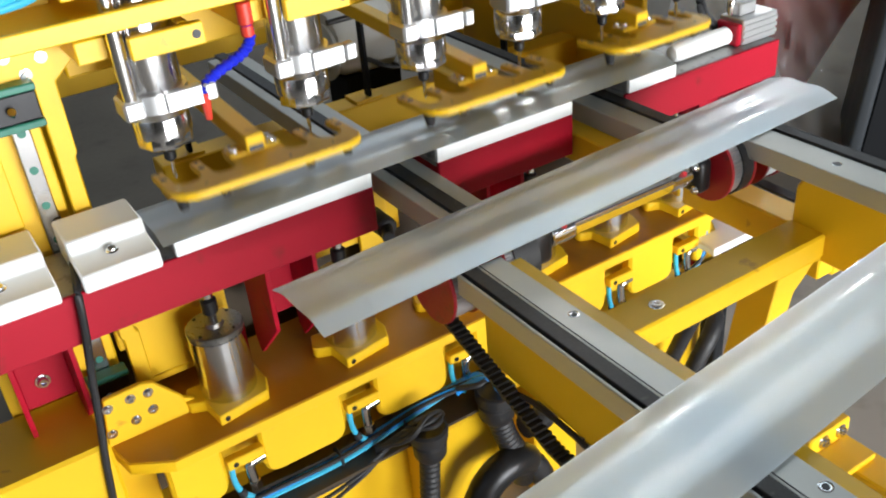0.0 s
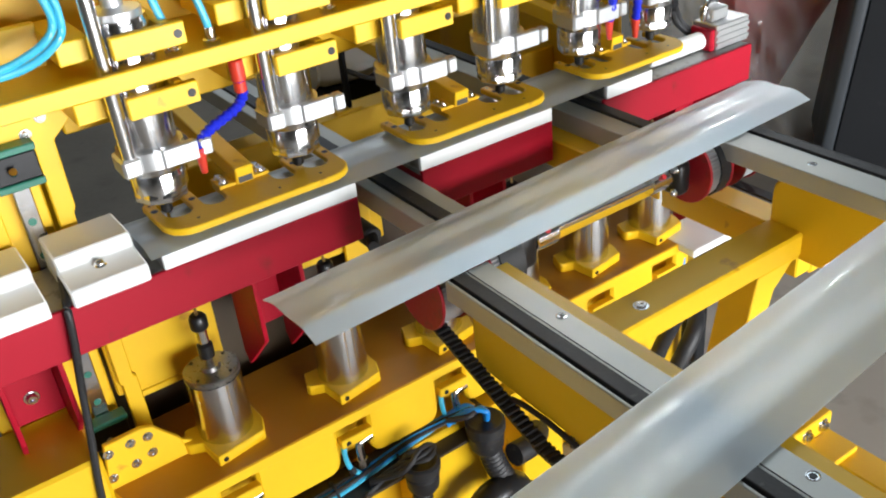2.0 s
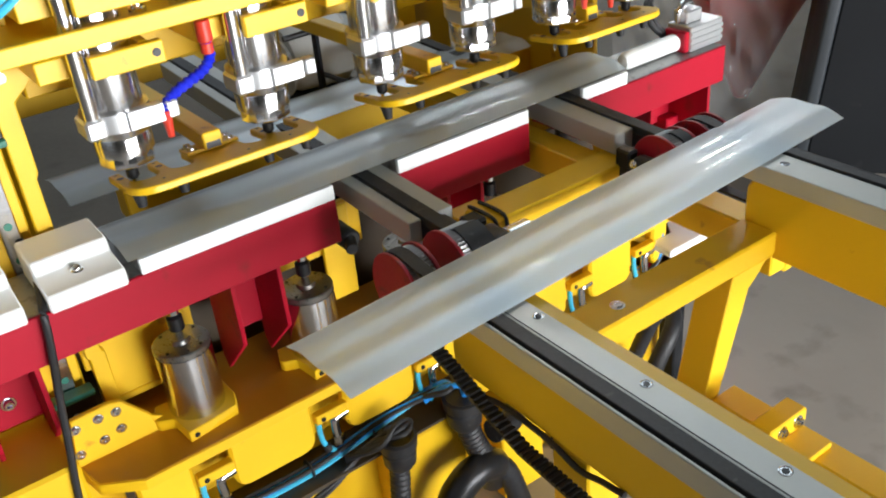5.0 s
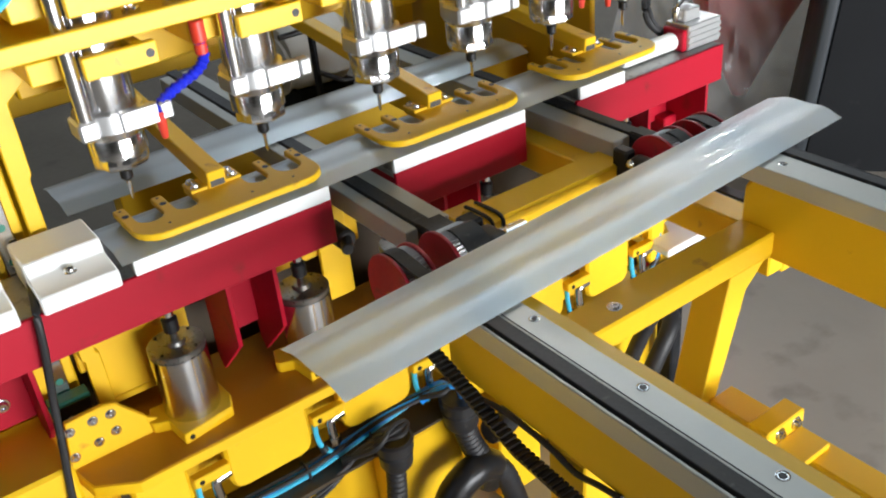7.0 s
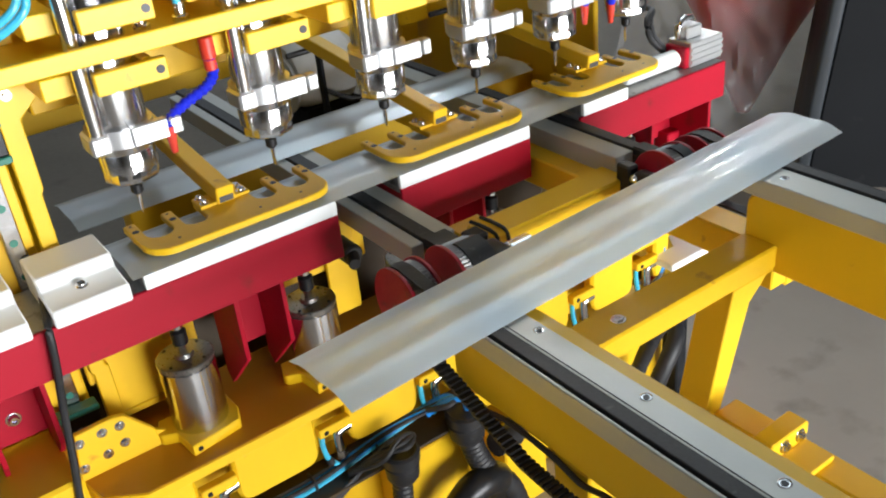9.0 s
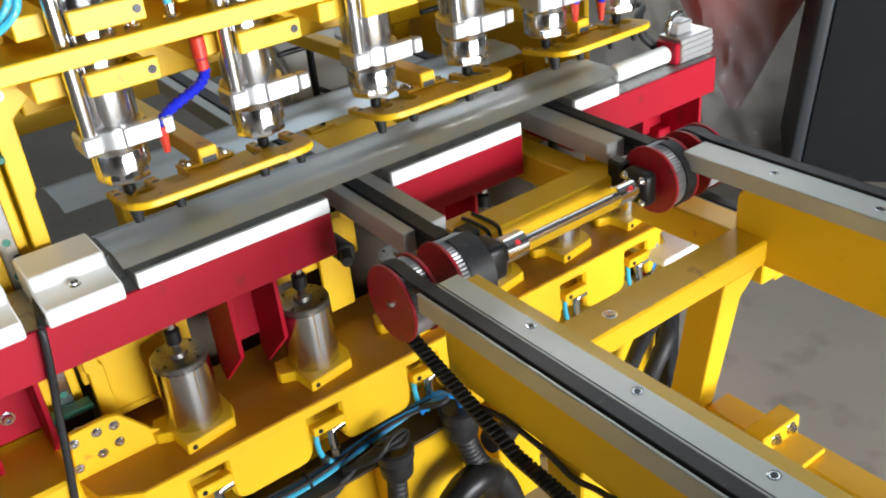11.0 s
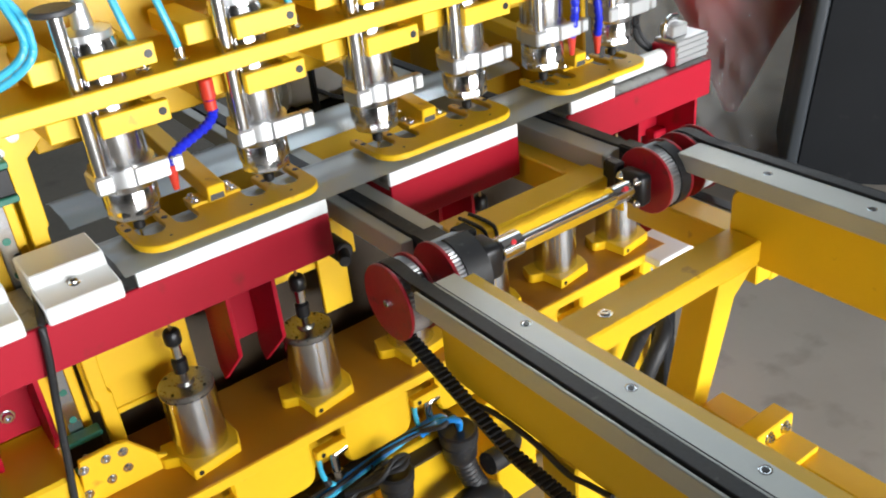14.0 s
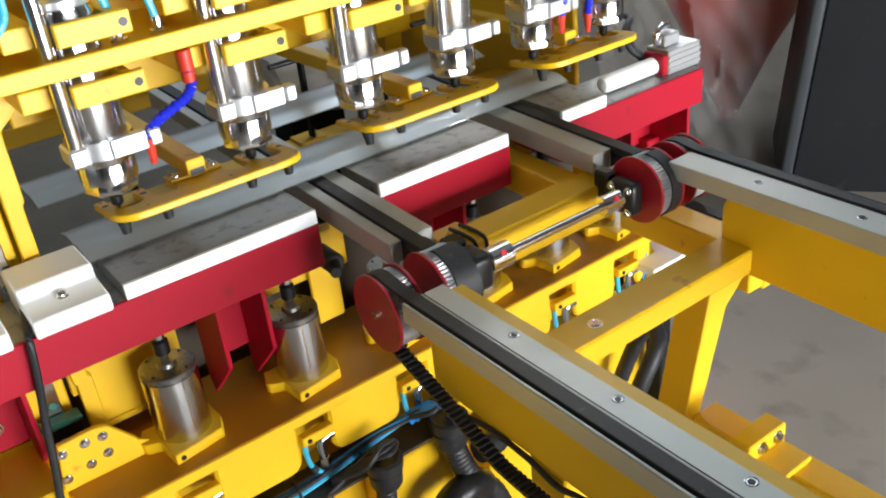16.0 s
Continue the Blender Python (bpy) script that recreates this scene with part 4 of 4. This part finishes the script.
# ---- machine base, rear frame and what stands behind ----
def build_base():
    b = thing("machine_base", "yellow painted steel machine base with guide column", "machine base")
    part("column", bm_box(-0.64, -0.452, 0.172, 0.3, 0.0, 1.5, 0.003), YELLOW, b)
    part("column_face", bm_box(-0.64, -0.522, 0.152, 0.1715, 0.0, 1.48, 0.002), YELLOW, b)
    part("guide_rail", bm_box(-0.497, -0.470, 0.1525, 0.1715, 0.45, 1.5, 0.002), BRUSHED, b, "ground steel guide rail")
    for k in range(16):
        part("rail_plug", bm_rod((-0.4835, 0.1525, 0.50 + 0.06 * k), (-0.4835, 0.1515, 0.50 + 0.06 * k), 0.0065, 12), GREEN, b, "green rail plug")
    part("plinth", bm_box(-1.1, 0.95, 0.05, 0.34, 0.0, 0.26, 0.004), YELLOW, b)
    part("front_block", bm_box(-1.0, -0.525, -0.02, 0.15, 0.0, 0.64, 0.006), YELLOW, b)
    part("foot_block", bm_box(0.02, 0.20, -0.03, 0.049, 0.0, 0.33, 0.004), YELLOW, b)
    part("foot_block", bm_box(0.30, 0.42, -0.03, 0.049, 0.0, 0.28, 0.004), YELLOW, b)
    for x in (-0.9, 0.985):
        part("beam_post", bm_box(x - 0.035, x + 0.035, 0.095, 0.14, 0.0, 0.7165 if x > 0 else 0.8165, 0.003), YELLOW if x < 0 else RED, b)
    part("side_plate", bm_box(0.95, 0.966, 0.341, 1.28, 0.0, 1.45, 0.003), YELLOW, b)
    part("front_cover", bm_box(-0.43, -0.247, 0.1535, 0.168, 0.602, 0.86, 0.002), YELLOW, b)
    part("cover_lip", bm_box(-0.41, -0.30, 0.1525, 0.1685, 0.588, 0.6015, 0.002), YELLOW, b)
    part("cover_web", bm_box(-0.27, -0.25, 0.1685, 0.2495, 0.602, 0.86, 0.002), YELLOW, b)
    part("guard_plate", bm_box(0.033, 0.098, 0.152, 0.162, 0.597, 0.80, 0.002), YELLOW, b)
    part("guard_rail", bm_box(-0.16, 0.13, 0.165, 0.178, 0.70, 0.80, 0.002), YELLOW, b)
    valve = bm_rod((0.062, 0.15, 0.757), (0.062, 0.085, 0.757), 0.021, 16, None, 0.004)
    bm_rod((0.062, 0.09, 0.757), (0.045, 0.055, 0.757), 0.012, 12, valve, 0.002)
    part("air_valve", valve, BLACK, b, "black air valve")
    # added dark sheet, its colour stands for the unlit inside of the base
    part("inner_shade_sheet", bm_box(-0.45, 0.949, 0.25, 0.262, 0.2605, 0.72, 0.002), DARKBROWN, b, "dark brown sheet added for the shade inside the base")


build_base()


def build_rear_frame():
    r = thing("rear_frame", "yellow painted rear frame with the clamp shaft", "machine frame")
    part("cross_beam", bm_box(-0.2, 0.949, 0.5805, 0.65, 0.70, 0.79, 0.003), YELLOW, r)
    part("cross_beam", bm_box(-0.35, 0.949, 1.06, 1.12, 0.83, 0.8975, 0.003), YELLOW, r)
    for x, y in ((-0.32, 1.065), (0.88, 1.065), (0.15, 0.59), (0.88, 0.59)):
        part("leg", bm_box(x - 0.03, x + 0.03, y, y + 0.05, 0.0, 0.8295 if y > 1 else 0.6995, 0.003), YELLOW, r)
    for x in (-0.16, 0.287, 0.69):
        part("clamp_pin", bm_rod((x - 0.05, 0.6, 0.994), (x + 0.05, 0.6, 0.994), 0.007, 14), BLACKM, r)
        part("shaft_post", bm_box(x + 0.026, x + 0.036, 0.59, 0.612, 0.7985, 1.015, 0.002), CHARCOAL, r)
        part("post_foot", bm_box(x - 0.01, x + 0.06, 0.585, 0.645, 0.7901, 0.798, 0.001), YELLOW, r)


build_rear_frame()


def build_motor():
    m = thing("gear_motor", "rounded grey cast gear motor on a dark stand behind the machine", "motor")
    part("housing", bm_lathe([(0.02, -0.10), (0.075, -0.095), (0.09, -0.07), (0.095, 0.0), (0.095, 0.06), (0.07, 0.09), (0.02, 0.095)], 28, Matrix.Translation((0.44, 0.85, 0.86)) @ pose(0, 0, 0, 0, 90)), GREYCAST, m)
    part("flange", bm_lathe([(0.07, 0), (0.075, 0.012), (0.05, 0.016), (0.045, 0.06)], 24, Matrix.Translation((0.345, 0.85, 0.84)) @ pose(0, 0, 0, 0, -90)), GREYCAST, m)
    part("stand", bm_box(0.36, 0.52, 0.79, 0.91, 0.0, 0.775, 0.004), CHARCOAL, m)
    part("cable", bm_tube([(0.40, 0.75, 0.83), (0.46, 0.72, 0.80), (0.55, 0.72, 0.80), (0.62, 0.74, 0.78), (0.7, 0.8, 0.6), (0.72, 0.9, 0.0)], 0.007, 8, 6), BLACK, m, "black cable")


build_motor()


# ---- pneumatic stop on the far beam ----
def build_stop_cylinder():
    s = thing("stop_cylinder", "silver pneumatic cylinder with a white nylon buffer on the beam", "pneumatic cylinder")
    part("buffer", bm_lathe([(0.006, 0), (0.015, 0.004), (0.0195, 0.014), (0.0195, 0.165), (0.016, 0.168)], 24, Matrix.Translation((0.755, 0.06, 0.921)) @ pose(0, 0, 0, 0, 90)), WHITE, s, "white nylon buffer rod")
    part("collar", bm_box(0.923, 0.938, 0.03, 0.09, 0.9, 0.948, 0.003), RED, s, "red collar")
    body = bm_box(0.9385, 1.045, 0.028, 0.095, 0.9, 0.956, 0.002)
    for z in (0.912, 0.926, 0.94):
        bm_box(0.94, 1.044, 0.025, 0.028, z - 0.004, z + 0.004, 0.0005, body)
    part("body", body, ALU, s)
    part("valve", bm_box(0.95, 1.0, 0.05, 0.09, 0.9565, 0.985, 0.003), ALU, s)
    part("elbow", bm_tube([(0.945, 0.07, 0.958), (0.945, 0.07, 0.985), (0.965, 0.075, 0.998), (0.995, 0.08, 0.995)], 0.006, 10, 5), STEEL, s)
    for k in range(2):
        part("air_tube", bm_tube([(0.93 - 0.01 * k, 0.09, 0.93), (0.90 - 0.012 * k, 0.1, 0.965), (0.905 - 0.01 * k, 0.12, 1.0), (0.95, 0.16, 1.01), (1.0, 0.3, 0.98)], 0.007, 8, 6), BLACK, s, "black air tube")


build_stop_cylinder()


# ---- loose cable over the beam ----
def build_cable():
    pts = [(-0.47, 0.30, 1.02), (-0.474, 0.165, 0.955), (-0.478, 0.09, 0.925), (-0.49, 0.02, 0.918), (-0.498, -0.012, 0.905), (-0.505, -0.016, 0.85), (-0.517, -0.014, 0.77), (-0.53, -0.02, 0.68), (-0.545, -0.028, 0.58), (-0.56, -0.03, 0.40), (-0.57, -0.05, 0.006)]
    tagged(part("loose_cable", bm_tube(pts, 0.0062, 10, 6), BLACK), "black rubber cable draped over the red beam", "cable")


build_cable()


# ---- the workshop behind ----
def build_behind():
    w = thing("wrapped_machine", "red painted machine part wrapped in clear plastic film", "wrapped machine")
    bm = bm_lathe([(0.012, -0.245), (0.03, -0.235), (0.09, -0.1), (0.17, 0.09), (0.34, 0.42), (0.42, 0.7), (0.42, 1.1), (0.3, 1.19), (0.1, 1.2)], 32, Matrix.Translation((2.6, 1.1, 0.25)))
    part("drum", bm, REDWRAP, w)
    film = bmesh.new()
    n, mrows = 160, 60
    grid = []
    for i in range(mrows + 1):
        z = 1.6 - 1.55 * i / mrows
        row = []
        for k in range(n):
            a = 2 * math.pi * k / n
            r = 0.47 + 0.012 * math.sin(9 * a + i * 0.5) + 0.012 * math.sin(23 * a - i * 0.8) + 0.03 * noise.noise(Vector((math.cos(a) * 3, math.sin(a) * 3, z * 2.2))) + 0.022 * abs(noise.noise(Vector((math.cos(a) * 9, math.sin(a) * 9, z * 5 + 3)))) + 0.01 * noise.noise(Vector((math.cos(a) * 20, math.sin(a) * 20, z * 14))) + 0.05 * max(0, i - 42) / 18
            row.append(film.verts.new((2.55 + r * math.cos(a), 1.1 + r * math.sin(a), z)))
        grid.append(row)
    for a, b in zip(grid, grid[1:]):
        for k in range(n):
            film.faces.new((a[k], a[(k + 1) % n], b[(k + 1) % n], b[k]))
    part("film", film, FILM, w, "crumpled clear plastic film")
    cab = thing("control_cabinet", "tall charcoal painted steel cabinet door leaning ajar", "cabinet")
    bm = bm_box(0, 1.3, 0.0, 0.4, 0.0, 2.1, 0.01)
    part("body", bm, CHARCOAL, cab)
    part("door_edge", bm_box(-0.045, 0.0, -0.03, 0.42, 0.02, 2.08, 0.012, None, 3), SLATE, cab, "blue-grey painted door edge")
    cab.matrix_basis = pose(2.19, 0.50, 0.0, 0, 0, -52) @ pose(0, 0, 0, 0, 5)
    box = thing("side_table", "small white tray top on a dark pedestal under the line", "stand")
    bm = bm_box(0.87, 0.905, -0.03, 0.025, 0.0, 0.48, 0.004)
    part("body", bm, CHARCOAL, box, "dark pedestal")
    part("tray_top", bm_box(0.776, 0.92, -0.083, 0.038, 0.4805, 0.50, 0.003), WHITE, box)
    tagged(part("floor_cable", bm_tube([(0.50, 0.03, 0.02), (0.58, -0.1, 0.05), (0.66, -0.16, 0.30), (0.74, -0.13, 0.36), (0.78, -0.04, 0.30), (0.72, 0.02, 0.05)], 0.02, 12, 8), BLACK), "thick black hose looping under the conveyor", "hose")


build_behind()


# ---- what moves ----
def motions():
    # carriage: height over its place at 12.5 s
    dz = [(0, 0.704), (0.5, 0.729), (1, 0.714), (1.5, 0.648), (2, 0.637), (2.5, 0.66), (3, 0.705), (3.5, 0.704), (5.5, 0.704), (6, 0.727), (6.5, 0.732),
          (7, 0.703), (7.5, 0.642), (8, 0.634), (8.5, 0.668), (9, 0.706), (9.5, 0.705), (11.9, 0.704), (12.5, 0.726), (13, 0.731), (13.5, 0.702), (14, 0.64),
          (14.5, 0.636), (15, 0.68), (15.5, 0.706), (16, 0.705)]
    walk(CARRIAGE, [(t, pose(0, 0, z - 0.726)) for t, z in dz])

    # clamps: 0 down, 1 up
    open_rows = [(0, 0.5), (0.1, 0), (3.02, 0), (3.18, 1), (5.45, 1), (5.65, 0), (9.02, 0), (9.18, 1), (12.03, 1), (12.17, 0), (15.43, 0), (15.58, 1), (16, 1)]
    for clamp, (x, y, z, _) in zip(CLAMPS, CLAMP_AT):
        pivot = Matrix.Translation((x, y + 0.6, z + 0.05))
        home = Matrix.Translation((0, -0.6, -0.05))
        walk(clamp, [(t, pivot @ pose(0, 0, 0, -7.5 * k) @ home) for t, k in open_rows])

    # lifting tracks: 0 down, 1 up
    lift_rows = [(0, 0), (3.1, 0), (3.4, 1), (4.9, 1), (5.3, 0), (9.15, 0), (9.45, 1), (11.3, 1), (11.7, 0), (15.6, 0), (15.9, 1), (16, 1)]
    for ob in (LIFT,):
        walk(ob, [(t, pose(0, -0.35, 0.86) @ pose(0, 0, 0.014 * k, 1.6 * k) @ pose(0, 0.35, -0.86)) for t, k in lift_rows])

    # slats: centre y, height of the lower edge, skew
    belt, padz, up, rear = 0.919, 0.9275, 0.932, 0.898
    S = [
        [(0, 0.075, padz, 0.5), (3.15, 0.075, padz, 0.5), (3.3, 0.085, up, 0.5), (3.5, 0.155, up, 0.5), (4.75, 0.37, up, 0.5), (5.3, 0.37, rear, 0.5), (9.2, 0.37, rear, 0.5), (9.3, 0.38, up, 0.5), (9.5, 0.45, up, 0.5), (11.3, 1.09, up, 0.5), (11.7, 1.09, rear, 0.5), (16, 1.09, rear, 0.5)],
        [(0, -0.258, belt, 2.4), (3.03, -0.258, belt, 2.4), (3.25, -0.225, 0.926, 2.3), (3.5, -0.157, 0.932, 2.1), (4.0, -0.03, padz + 0.012, 1.4), (4.6, 0.075, padz + 0.02, 0.5), (5.2, 0.075, padz, 0.5), (9.2, 0.075, padz, 0.5), (9.3, 0.085, up, 0.5), (9.5, 0.155, up, 0.5), (11.3, 0.375, up, 0.5), (11.7, 0.375, rear, 0.5), (15.65, 0.375, rear, 0.5), (15.8, 0.39, up, 0.5), (16, 0.475, up, 0.5)],
        [(0, -0.747, belt, 5.0), (3.0, -0.747, belt, 4.8), (3.5, -0.641, belt, 4.3), (4.0, -0.53, belt, 3.6), (4.7, -0.389, belt, 3.0), (9.1, -0.389, belt, 3.0), (9.5, -0.29, 0.927, 2.4), (10.4, -0.07, belt + 0.005, 1.5), (11.0, 0.07, padz + 0.02, 0.5), (11.4, 0.075, padz, 0.5), (15.65, 0.075, padz, 0.5), (15.8, 0.1, up, 0.5), (16, 0.185, up, 0.5)],
    ]
    # the buffer pushes each slat against the stop block once it lies on the pads
    def slide(y):
        return -0.088 * min(1, max(0, (y + 0.22) / 0.29))

    for ob, rows in zip(SLATS, S):
        walk(ob, [(t, pose(0.26 + slide(y), y, z, 0, 0, a) @ pose(-0.26, 0, 0)) for t, y, z, a in rows])


motions()
